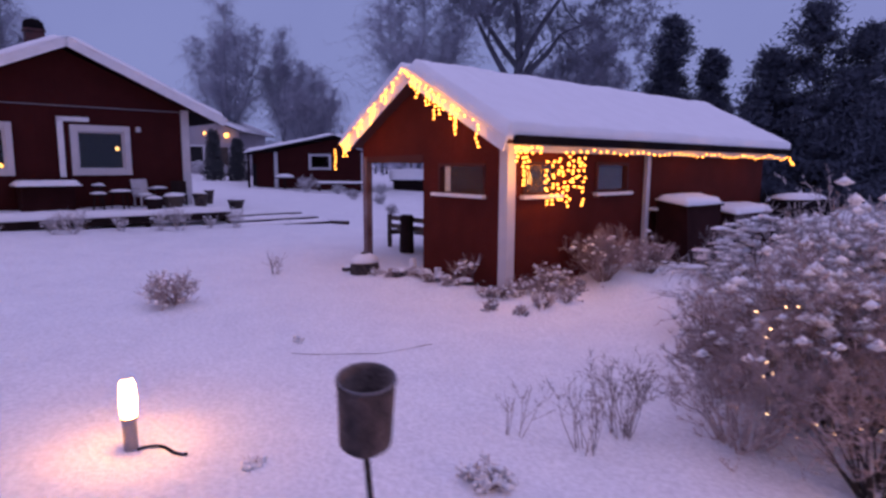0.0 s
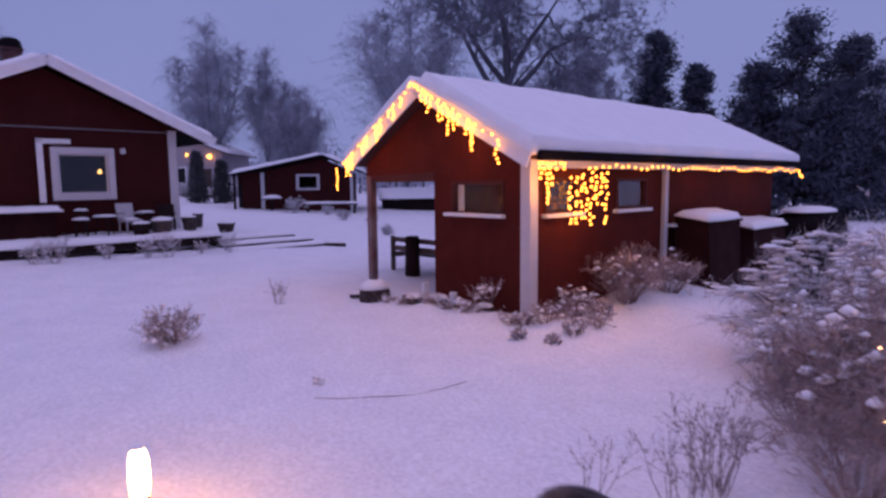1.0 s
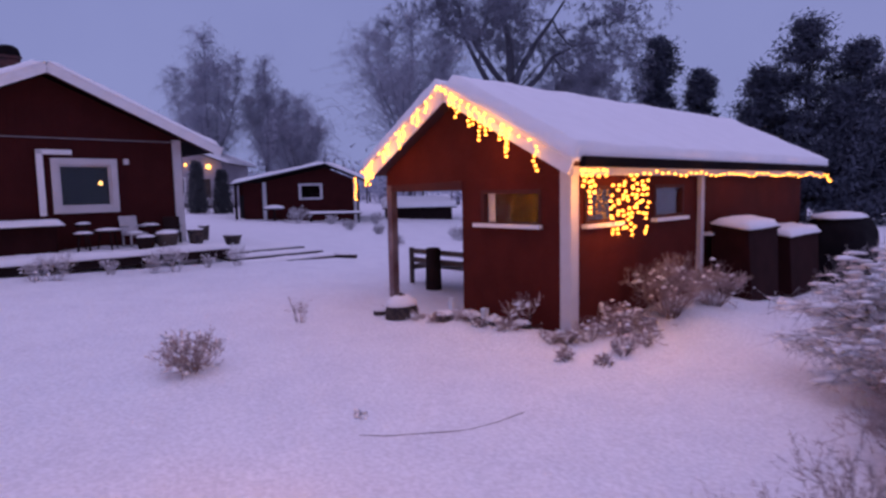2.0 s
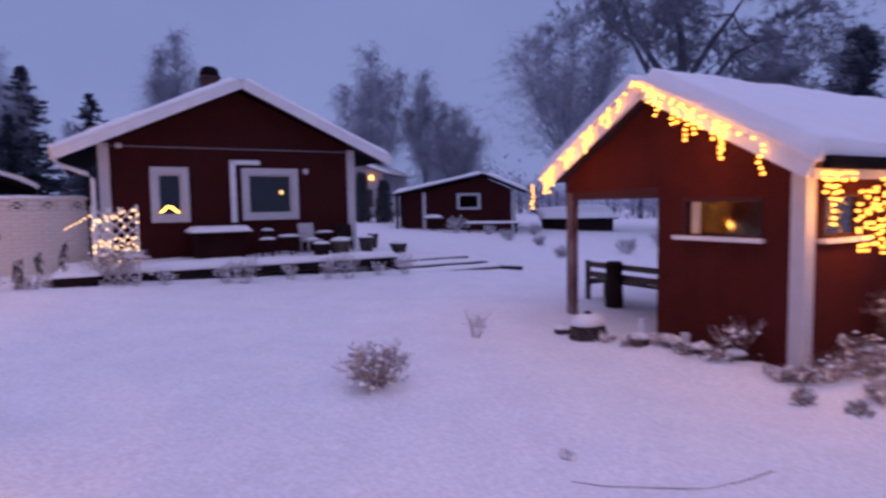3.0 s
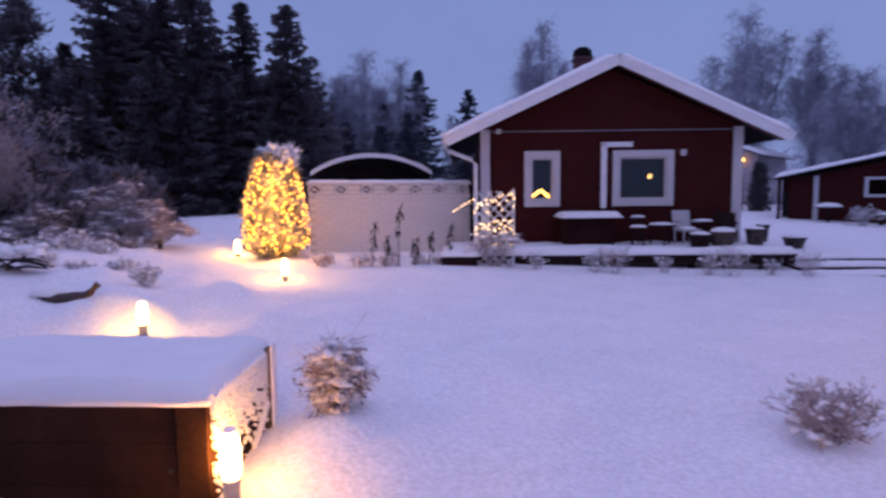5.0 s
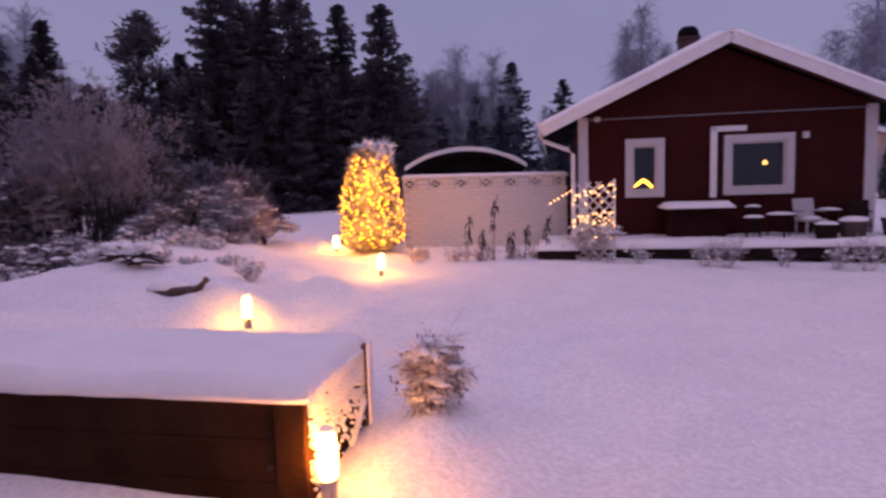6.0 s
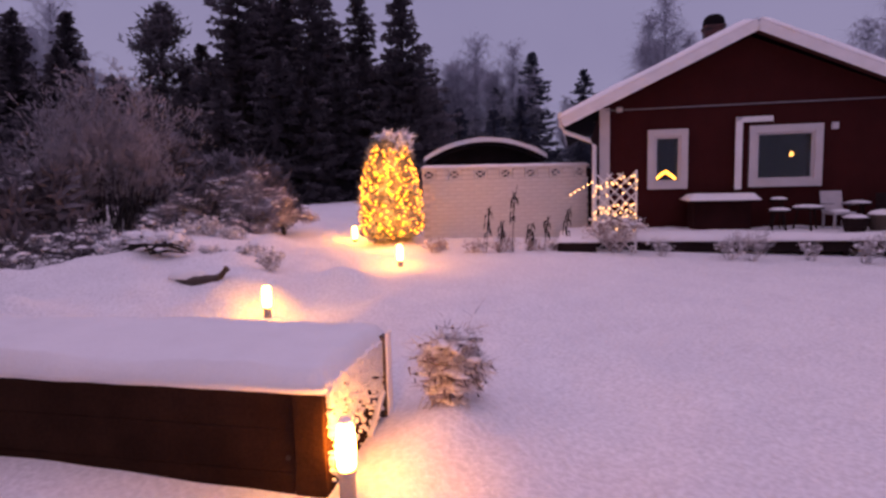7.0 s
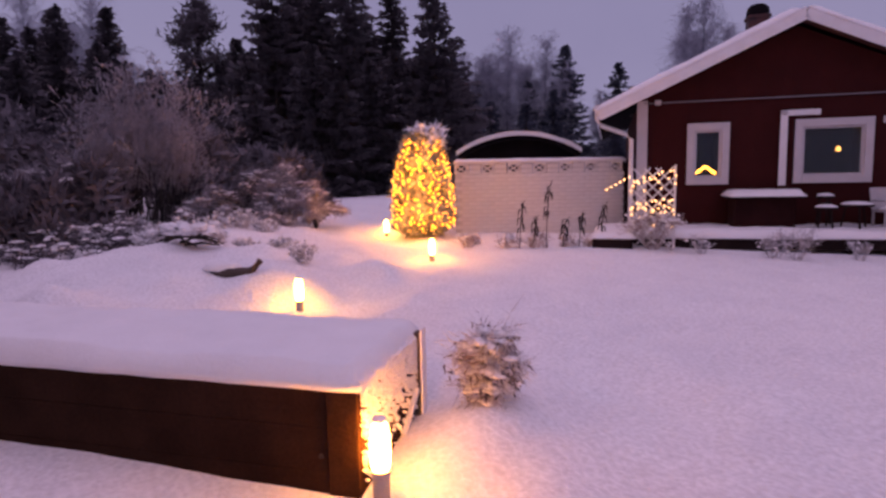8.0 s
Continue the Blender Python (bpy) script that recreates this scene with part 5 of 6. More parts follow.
shrub(G(1.95, 3.75), 0.85, 23, "brown bush white with frost", stems=44, spread=1.1, depth=3, thin=0.0026, r0=0.008, cap=4000, fork=3)
shrub(G(2.3, 4.7), 0.8, 33, "brown bush white with frost", stems=40, spread=1.1, depth=3, thin=0.003, r0=0.008, cap=3000, fork=3)
shrub(G(1.2, 3.9), 0.85, 24, "tall dry stalks in the snow", stems=26, spread=0.3, depth=1, thin=0.003, r0=0.004, mat=STALK, name="dry_stalks")
shrub(G(0.9, 3.65), 0.8, 25, "tall dry stalks in the snow", stems=12, spread=0.3, depth=1, thin=0.0028, r0=0.004, mat=STALK, name="dry_stalks")
shrub(G(0.47, 3.85), 0.65, 26, "thin dry stalks in the snow", stems=6, spread=0.25, depth=1, thin=0.0026, r0=0.0035, mat=STALK, name="dry_stalks")
shrub(G(0.24, 3.2), 0.24, 27, "low snowy plants in the flower bed", stems=26, spread=1.7, depth=2, thin=0.003, r0=0.004, lumps=130)
shrub(G(-1.1, 3.35), 0.14, 28, "low snowy plants in the flower bed", stems=20, spread=2.0, depth=1, thin=0.003, r0=0.004, lumps=60)
# perennials and shrubs by deck and wall
for i, x in enumerate((0.9, 1.9, 2.2, 3.1, 3.8, 4.2, 4.9, 5.5)):
    p = HOUSE @ Vector((x, -1.95 - 0.1 * (i % 3), 0))
    shrub(G(p.x, p.y), 0.42 + 0.14 * ((i * 7) % 3), 40 + i, "snowy perennial at the foot of the deck", stems=16, spread=0.55, depth=2, thin=0.004, r0=0.005, mat=TWIG, lumps=16, group="perennials along the deck", name="perennial")
for i, (x, y, h) in enumerate(((-10.25, 8.98, 0.8), (-10.02, 9.36, 1.12), (-9.78, 9.88, 0.6), (-9.6, 10.2, 0.75), (-10.12, 9.16, 0.55), (-9.9, 9.62, 0.5))):
    st = shrub(G(x, y), h * 0.45, 60 + i, "dark dry flower stalks before the white wall", stems=6, spread=0.35, depth=1, thin=0.005, r0=0.006, mat=STALK, name="flower_stalks", group="flower stalks by the wall")
    rs = random.Random(600 + i)
    bm = tube(bmesh.new(), [(0.02, 0, 0), (0.03, 0.02, h * 0.5), (0.07, 0.03, h * 0.85), (0.14, 0.02, h)], [0.006, 0.008, 0.010, 0.005], 5)
    for k in range(11):
        z = h * rs.uniform(0.42, 0.98)
        x, a = 0.03 + 0.09 * (z / h - 0.5), rs.uniform(0, 6.3)
        bm = merge(bm, tube(bmesh.new(), [(x, 0.02, z), (x + 0.05 * math.cos(a), 0.02 + 0.05 * math.sin(a), z - 0.02), (x + 0.07 * math.cos(a), 0.02 + 0.07 * math.sin(a), z - 0.13)], [0.006, 0.014, 0.004], 5))
    part("seed_head", bm, DECKWOOD, st, "dark brown seed head")
for i, (x, y, h) in enumerate(((-10.75, 8.3, 0.4), (-10.4, 8.85, 0.36), (-10.15, 9.25, 0.42), (-9.9, 9.8, 0.36), (-9.7, 10.05, 0.3), (-11.0, 8.6, 0.25))):
    shrub(G(x, y), h, 70 + i, "small snowy shrub before the white wall", stems=16, spread=1.0, depth=2, thin=0.005, r0=0.006, lumps=50)
# left bank
log = thing("fallen_log", G(-9.85, 4.28, 35, 0.82, 0.0), "brown fallen log with an upturned end under snow", "log")
part("log", tube(bmesh.new(), [(-0.55, 0.05, -0.02), (-0.1, 0.0, 0.02), (0.25, 0.02, 0.05), (0.40, 0.06, 0.22)], [0.06, 0.09, 0.08, 0.05], 10), OLDWOOD, log, smooth=True)
part("snow", moved(snow_slab(0.62, 0.22, 0.11, 0.05, 0.015, seed=81, edge=0.1), Matrix.Translation((-0.58, -0.05, 0.05))), SNOW, log, smooth=True)
for x, y, h, w, k in ((-14.3, 6.45, 1.75, 0.55, 80), (-13.55, 6.75, 0.95, 0.60, 81), (-13.95, 6.2, 0.85, 0.60, 82), (-14.6, 5.75, 1.25, 0.70, 83), (-14.5, 5.1, 0.8, 0.6, 84), (-14.5, 2.9, 1.45, 0.8, 85), (-14.9, 2.2, 1.6, 0.9, 86), (-14.3, 2.3, 1.0, 0.7, 87)):
    laden_bush(G(x, y), h, w, k, "dark juniper bush tufted with snow", boughs=17, pad=0.042, per=13, leaves=18, leaf=HAZE_BUSH if k != 83 else UNDER, twig=HAZE_BUSH, snow=SNOW, category="bush", name="juniper_bush", group="bushes on the bank", upright=0.3)
pile = thing("brush_pile", G(-11.75, 4.15, 20, 1.0, 0.0), "heap of dark branches under snow on the bank", "brush pile")
rng = np.random.default_rng(88)
bars = []
for k in range(40):
    a, c = rng.normal() * 0.5, rng.uniform(-0.5, 0.5)
    bars.append((np.array([c - 0.4 * math.cos(a), rng.uniform(-0.2, 0.2), rng.uniform(0.0, 0.24)]), np.array([c + 0.4 * math.cos(a), rng.uniform(-0.25, 0.25), rng.uniform(0.0, 0.28)]), 0.018, 0.008))
for a, b, ra, rb in bars[:16]:
    part("branch", tube(bmesh.new(), [a, (a + b) / 2 + np.array([0, 0, 0.03]), b], [ra, ra, rb], 6), BARK, pile)
snow_pads(rng, [(np.array([rng.uniform(-0.6, 0.6), rng.normal() * 0.16, rng.uniform(0.16, 0.30)]), rng.normal() * 0.9) for k in range(60)], 0.062, SNOW, pile)
for i, (x, y, h) in enumerate(((-13.0, 4.4, 0.4), (-12.3, 4.6, 0.35), (-13.7, 3.6, 0.5), (-14.2, 2.7, 0.6), (-11.9, 5.5, 0.3), (-10.5, 5.35, 0.45), (-13.6, 5.4, 0.5), (-12.7, 3.9, 0.45), (-12.9, 3.0, 0.5), (-13.3, 4.9, 0.4), (-12.2, 3.6, 0.3), (-11.6, 4.9, 0.3), (-12.9, 5.6, 0.35))):
    shrub(G(x, y), h, 90 + i, "low twiggy shrub weighed down by snow", stems=22, spread=1.4, depth=2, thin=0.006, r0=0.007, lumps=110, mat=TWIG)
for x, y, h, w, k in ((-12.6, 3.3, 0.42, 0.5, 700), (-13.2, 2.7, 0.55, 0.6, 701), (-12.4, 2.4, 0.4, 0.5, 702), (-13.0, 1.7, 0.6, 0.6, 703), (-12.2, 1.5, 0.45, 0.5, 705), (-13.5, 3.4, 0.6, 0.6, 706), (-13.3, 4.3, 0.5, 0.55, 708)):
    laden_bush(G(x, y), h, w, k, "low tangled shrub bent down under snow", boughs=13, pad=0.05, per=7, leaves=10, leaf=UNDER, twig=HAZE_BUSH, group="low shrubs on the bank", upright=0.1)
for i, (x, y, h) in enumerate(((-15.4, 4.2, 3.0), (-15.8, 3.8, 2.5), (-15.2, 4.5, 2.0), (-15.6, 3.4, 1.9))):
    shrub(G(x, y), h, 100 + i, "tall bush of fine twigs grey with hoarfrost", stems=28, spread=0.18, depth=4, thin=0.006, r0=0.016, mat=HAZE_BUSH, up=0.12, cap=3200, fork=6)

for i, (x, y, h) in enumerate(((-14.3, 3.0, 0.9), (-14.9, 1.5, 1.2), (-16.4, 5.4, 1.3), (-16.6, 7.4, 1.0), (-16.2, 2.0, 1.4), (-13.6, 2.3, 0.75), (-13.9, 0.8, 1.0), (-17.5, 2.0, 1.3), (-18.6, 3.4, 1.6), (-18.3, 0.3, 1.7), (-17.0, -1.2, 1.5), (-19.4, 5.6, 1.5), (-19.6, 7.2, 1.2), (-20.5, 1.8, 2.0), (-20.8, 4.4, 1.9), (-21.5, 6.5, 1.7), (-22.0, 8.3, 1.4), (-18.9, -2.0, 1.8), (-15.6, -1.0, 1.0))):
    t = thing("undergrowth_bush", G(x, y), "dark tangled undergrowth at the wood's edge", "bush", "undergrowth at the wood's edge")
    rng = np.random.default_rng(170 + i)
    k = 2600
    f, q = rng.random(k), rng.uniform(0, 6.3, k)
    rr = h * 0.85 * np.sqrt(rng.random(k)) * (1 - 0.55 * f) * (1 + 0.25 * np.sin(q * 3 + i))
    blades(rng, np.stack([np.cos(q) * rr, np.sin(q) * rr, f * h * (1 + 0.2 * np.sin(q * 2 + i))], axis=1), 0.30, UNDER, t, "foliage", "grey-brown twigs", droop=-0.5)
    sticks("stem", [((0, 0, -0.2), (0, 0, h * 0.8), 0.05, 0.02)], BARK, t, 5)
# ---- trees ----
for i, (x, y, h, rad) in enumerate(((-38.4, 3.7, 9.5, 0.20), (-36.3, 5.7, 9.2, 0.17), (-32.3, 10.6, 7.4, 0.20), (-29.9, 11.6, 10.9, 0.19), (-30.1, 13.9, 9.9, 0.22), (-28.8, 14.6, 10.7, 0.21), (-29.3, 15.9, 8.0, 0.22),
                                    (-29.6, 17.4, 9.9, 0.15), (-26.8, 18.1, 9.3, 0.25), (-27.7, 20.2, 5.2, 0.32), (-31.0, 8.0, 5.2, 0.34), (-33.5, 7.0, 6.0, 0.32), (-34.0, 5.0, 7.0, 0.28), (-35.5, 3.5, 7.4, 0.28), (-36.0, 1.5, 8.2, 0.28),
                                    (-28.5, 12.8, 6.6, 0.34), (-27.8, 16.5, 6.6, 0.32), (-28.5, 10.2, 4.8, 0.38), (-27.2, 19.2, 4.5, 0.42), (-34.0, 2.0, 6.2, 0.32), (-33.0, -1.0, 8.5, 0.28), (-31.6, 9.7, 5.4, 0.34), (-27.5, 13.6, 5.0, 0.38),
                                    (-27.8, 15.2, 6.0, 0.34), (-26.3, 17.2, 5.0, 0.38), (-30.5, 12.6, 8.4, 0.26), (-31.5, 16.2, 8.6, 0.26), (-31.0, 3.6, 4.2, 0.42), (-30.5, 6.2, 4.0, 0.42), (-31.5, 0.8, 5.0, 0.38),
                                    (-33.5, 14.8, 9.6, 0.26), (-32.5, 12.0, 7.6, 0.26), (-31.8, 18.2, 7.6, 0.26), (-29.0, 18.6, 7.0, 0.30), (-34.6, 10.4, 6.6, 0.3), (-36.5, 8.2, 5.8, 0.34), (-38.5, 6.4, 6.8, 0.3), (-39.5, 2.6, 8.6, 0.26), (-30.0, 10.4, 6.4, 0.32), (-28.6, 20.6, 4.4, 0.4))):
    spruce(G(x, y, i * 37), h, 200 + i, radius=rad)
pine(G(-32.7, 9.0, 0), 8.9, 230, 2.3, "tall pine with an open clumpy crown on a bare trunk", low=0.42, clumps=44)
pine(G(-31.2, 13.0, 0), 9.6, 231, 2.0, "tall dark pine among the spruces", low=0.4, clumps=50)
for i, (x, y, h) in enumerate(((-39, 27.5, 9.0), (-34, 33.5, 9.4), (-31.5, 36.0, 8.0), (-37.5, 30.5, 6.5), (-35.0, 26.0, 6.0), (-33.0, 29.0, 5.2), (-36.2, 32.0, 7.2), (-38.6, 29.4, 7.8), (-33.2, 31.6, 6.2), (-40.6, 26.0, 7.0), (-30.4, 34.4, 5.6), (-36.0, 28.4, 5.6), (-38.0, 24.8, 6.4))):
    spruce(G(x, y, i * 50), h, 240 + i, "distant dark spruce, haze put into its needle colour", radius=0.22, needle=FAR_NEEDLE, dense=0.7)
tall_birch = birch_tree(G(-14.9, 43.4), 12.2, 4.8, 300, "tall birch with hanging twigs white with hoarfrost", leaders=7, twigs=12500)
slim_birch = birch_tree(G(-11.6, 44.2, 90), 10.6, 3.0, 301, "slim birch with hanging twigs white with hoarfrost", leaders=4, twigs=8000)
for x, y, s, rz in ((-35.4, 32.9, 0.86, 70), (-37.4, 31.0, 0.92, 150), (-39.6, 28.8, 0.8, 30), (-44.5, 5.5, 1.0, 200), (-45.0, 2.6, 1.0, 20), (-44.0, 20.0, 0.85, 120), (25.5, 33.0, 0.85, 40)):
    copy_thing(tall_birch, G(x, y, rz, s))
for x, y, s, rz in ((-24.2, 33.8, 1.06, 140), (-38.0, 30.5, 0.85, 20), (-40.5, 28.0, 0.8, 200), (9.5, 39.0, 1.0, 60), (-31.6, 34.8, 0.6, 10)):
    copy_thing(slim_birch, G(x, y, rz, s))
birch_tree(G(-8.9, 41.7), 7.6, 4.2, 310, "rounded bare tree with drooping frosted twigs", "bare_tree", 8, 10000, 0.7, 0.15)
birch_tree(G(-1.5, 36.2), 11.8, 7.0, 312, "wide bare tree with frosted twigs behind the shed", "bare_tree", 9, 11500, 0.1, 0.25, 0.010)
birch_tree(G(7.0, 39.3), 8.6, 5.0, 313, "wide bare tree with frosted twigs behind the shed", "bare_tree", 8, 10000, 0.1, 0.2, 0.010)
oak = bare_tree(G(3.72, 33.0), 16.5, 325, "large bare oak with spreading frosted limbs", 0.40, 0.95, 6, "oak_tree", 0.44, 0.04, (1, 3), 0.74, thin=0.012, twig=OAK_TWIG, haze=190000, most=24000)
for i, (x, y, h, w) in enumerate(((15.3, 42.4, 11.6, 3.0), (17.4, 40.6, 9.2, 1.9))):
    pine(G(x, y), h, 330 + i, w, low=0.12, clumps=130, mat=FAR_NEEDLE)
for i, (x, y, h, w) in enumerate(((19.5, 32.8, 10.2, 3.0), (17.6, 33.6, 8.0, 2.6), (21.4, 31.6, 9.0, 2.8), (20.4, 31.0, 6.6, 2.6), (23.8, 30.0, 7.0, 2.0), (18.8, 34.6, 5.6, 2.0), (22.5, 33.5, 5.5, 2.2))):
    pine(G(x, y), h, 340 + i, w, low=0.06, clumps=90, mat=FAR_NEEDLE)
# far woods in the haze
rng = np.random.default_rng(9)
far = thing("far_woods", pose(0, 0, 0), "distant frosted woods along the horizon", "woods")
segs, c = [], []
for k in range(420):
    a = rng.uniform(-1.15, 2.6)
    dist = rng.uniform(60, 85)
    x, y = -math.sin(a) * dist, math.cos(a) * dist
    h = rng.uniform(2.0, 4.6) * (1.0 + 0.35 * math.sin(a * 5))
    segs.append(((x, y, 0.0), (x, y, h), 0.15, 0.04))
    c.append(np.array([x, y, h * 0.6]) + rng.normal(size=(110, 3)) * np.array([1.3, 1.3, h * 0.22]))
sticks("trunk_rows", segs, BARK, far, 4, stuff=True)
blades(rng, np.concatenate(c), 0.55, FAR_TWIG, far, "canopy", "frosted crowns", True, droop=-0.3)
far["kind"] = "stuff"
for x, y, h in ((-12.3, 33.0, 2.6), (-11.2, 33.5, 2.2), (-8.6, 38.5, 2.0), (-10.3, 36.0, 1.6)):
    t = thing("thuja", G(x, y), "dark column of thuja behind the outbuilding", "tree", "thujas behind the outbuilding")
    rng = np.random.default_rng(int(h * 100))
    f = rng.random(2200)
    a = rng.uniform(0, 6.3, 2200)
    rr = 0.55 * np.sqrt(1 - f * 0.85) * np.sqrt(rng.random(2200))
    blades(rng, np.stack([np.cos(a) * rr, np.sin(a) * rr, f * h], axis=1), 0.2, NEEDLE_FROST, t, "foliage", droop=-0.6)
    sticks("trunk", [((0, 0, -0.2), (0, 0, h * 0.9), 0.07, 0.02)], BARK, t, 5)

# ---- outbuilding behind, annex and fence ----
OUT = pose(-7.95, 29.2, 0.72, 0, 0, 4)
out = thing("outbuilding", OUT, "small red outbuilding with a snowy roof and white window", "house")
bm = boxes((0, 1.62, 0, 0.12, -0.2, 1.6), (2.55, 4.15, 0, 0.12, -0.2, 1.6), (1.62, 2.55, 0, 0.12, -0.2, 0.88), (1.62, 2.55, 0, 0.12, 1.46, 1.6))
part("front_wall", bm, RED_X, out)
part("gable", prism([(0, 1.6), (4.15, 1.6), (4.15, 1.66), (2.8, 2.24), (0, 1.66)], -0.02, 0.12), RED_X, out)
part("side_wall", boxes((0, 0.12, 0.12, 4, -0.2, 1.6)), RED_Y, out)
part("side_wall", boxes((4.03, 4.15, 0.12, 4, -0.2, 1.6)), RED_Y, out)
part("rear_wall", boxes((-1.3, 4.15, 4, 4.12, -0.2, 1.6)), RED_X, out)
part("porch_wall", boxes((-1.3, -0.92, 0.9, 1.0, -0.2, 1.6), (-0.92, 0.0, 0.05, 0.15, -0.2, 1.6)), RED_X, out)
# flat near-black panel in place of a shaded opening
part("doorway_shade", boxes((-1.28, -0.94, 0.86, 0.898, -0.1, 1.05)), PAINTED_DARK, out, "near-black panel standing in for the shade in the doorway")
fr = part("window_frame", boxes((1.55, 1.67, -0.05, 0.05, 0.80, 1.54), (2.50, 2.62, -0.05, 0.05, 0.80, 1.54), (1.67, 2.50, -0.05, 0.05, 1.44, 1.54), (1.67, 2.50, -0.05, 0.05, 0.80, 0.90)), WHITE, out)
part("pane", boxes((1.67, 2.50, 0.02, 0.026, 0.90, 1.44)), GLASS, fr).visible_shadow = False
part("room_shade_panel", boxes((0.2, 3.9, 1.2, 1.3, -0.1, 1.58)), PAINTED_DARK, out)
part("corner_board", boxes((-0.06, 0.10, -0.06, -0.022, -0.2, 1.62)), WHITE, out)
part("corner_board", boxes((4.03, 4.17, -0.05, -0.022, -0.2, 1.62)), WHITE, out)
for side, xe, ze in ((1, -1.35, 1.50), (-1, 4.75, 1.52)):
    run, rise = abs(2.8 - xe), 2.36 - ze
    ln, ang = math.hypot(run, rise), math.atan2(rise, run)
    m = Matrix.Translation((xe, -0.45, ze)) @ Matrix.Rotation(-ang * side, 4, "Y")
    x0 = 0 if side > 0 else -ln
    d = bmesh.new()
    add_box(d, x0, x0 + ln, 0, 4.8, 0, 0.06, m)
    rf = part("roof", d, BLACK, out)
    part("roof_snow", moved(moved(snow_slab(ln + 0.02, 4.8, 0.16, 0.25, 0.02, seed=90 + side), Matrix.Translation((x0 - 0.01, -0.03, 0.062))), m), SNOW, rf, smooth=True)
for x in (-1.25,):
    part("porch_post", boxes((x, x + 0.1, -0.3, -0.2, -0.2, 1.52)), DECKWOOD, out)
terr = thing("wooden_bench", OUT @ pose(2.4, -0.9, -0.15), "low bench under snow beside the outbuilding", "bench")
part("seat", boxes((-0.4, 2.0, -0.2, 0.2, 0.28, 0.33)), DECKWOOD, terr)
part("snow", moved(snow_slab(2.4, 0.42, 0.1, 0.12, 0.01, seed=95), Matrix.Translation((-0.4, -0.21, 0.331))), SNOW, terr, smooth=True)
for x in (-0.3, 1.8):
    part("leg", boxes((x, x + 0.1, -0.18, 0.18, -0.1, 0.28)), DECKWOOD, terr)
ps = thing("patio_set", OUT @ pose(0.55, -0.8, -0.15), "dark garden table heaped with snow by the outbuilding", "table")
part("tabletop", lathe([(0.45, 0.55), (0.47, 0.58), (0.45, 0.6)], 16), DECKWOOD, ps)
part("pedestal", lathe([(0.25, -0.1), (0.06, 0.0), (0.06, 0.55)], 12), DECKWOOD, ps)
part("snow", moved(snow_cap(0.45, 0.45, 0.16, 4), Matrix.Translation((0, 0, 0.6))), SNOW, ps, smooth=True)
for i, (x, y, h) in enumerate(((-6.1, 27.4, 0.8), (-4.7, 27.2, 0.5), (-3.6, 24.5, 0.55), (-2.4, 23.0, 0.45), (-1.6, 19.0, 0.4), (-2.8, 27.9, 0.6), (1.8, 24.0, 0.7), (0.4, 21.0, 0.6))):
    shrub(G(x, y), h, 120 + i, "small frosted shrub on the far lawn", stems=22, spread=0.9, depth=3, thin=0.008, r0=0.008, mat=TWIG, lumps=60)
far_shed = thing("far_shed", pose(-2.6, 32.5, -0.25, 0, 0, 6), "low dark shed under a thick snowy roof", "shed")
part("front_wall", boxes((0, 3.4, 0, 0.1, -0.3, 1.15)), DECKWOOD, far_shed)
part("side_wall", boxes((0, 0.1, 0.1, 2.0, -0.3, 1.15)), DECKWOOD, far_shed)
part("side_wall", boxes((3.3, 3.4, 0.1, 2.0, -0.3, 1.15)), DECKWOOD, far_shed)
part("rear_wall", boxes((0.1, 3.3, 1.9, 2.0, -0.3, 1.15)), DECKWOOD, far_shed)
m = Matrix.Translation((-0.2, -0.3, 1.17)) @ Matrix.Rotation(0.16, 4, "X")
rf = part("roof", moved(boxes((0, 3.8, 0, 2.6, 0, 0.06)), m), BLACK, far_shed)
part("roof_snow", moved(moved(snow_slab(3.84, 2.62, 0.2, 0.2, 0.02, seed=77), Matrix.Translation((-0.02, -0.02, 0.062))), m), SNOW, rf, smooth=True)
far_house = thing("far_house", pose(-19.5, 40.6, 0.9), "pale house with a snowy roof beyond the garden", "house")
part("front_wall", boxes((0, 6.1, 0, 0.15, -0.4, 3.0)), FAR_WALL, far_house, "pale grey rendered wall")
part("side_wall", boxes((5.95, 6.1, 0.15, 6.0, -0.4, 3.0)), FAR_WALL, far_house)
part("rear_wall", boxes((0, 5.95, 5.85, 6.0, -0.4, 3.0)), FAR_WALL, far_house)
part("door", boxes((4.55, 5.35, -0.05, -0.002, -0.1, 1.95), bevel=0.01), OLDWOOD, far_house)
fr = part("window_frame", boxes((2.6, 2.7, -0.05, -0.002, 0.9, 2.1), (3.7, 3.8, -0.05, -0.002, 0.9, 2.1), (2.7, 3.7, -0.05, -0.002, 2.0, 2.1), (2.7, 3.7, -0.05, -0.002, 0.9, 1.0)), FROST_WHITE, far_house)
part("pane", boxes((2.7, 3.7, -0.03, -0.01, 1.0, 2.0)), PAINTED_DARK, fr)
part("gable", prism([(0.0, 3.0), (6.1, 3.0), (3.05, 4.15)], 0.0, 0.15), FAR_WALL, far_house)
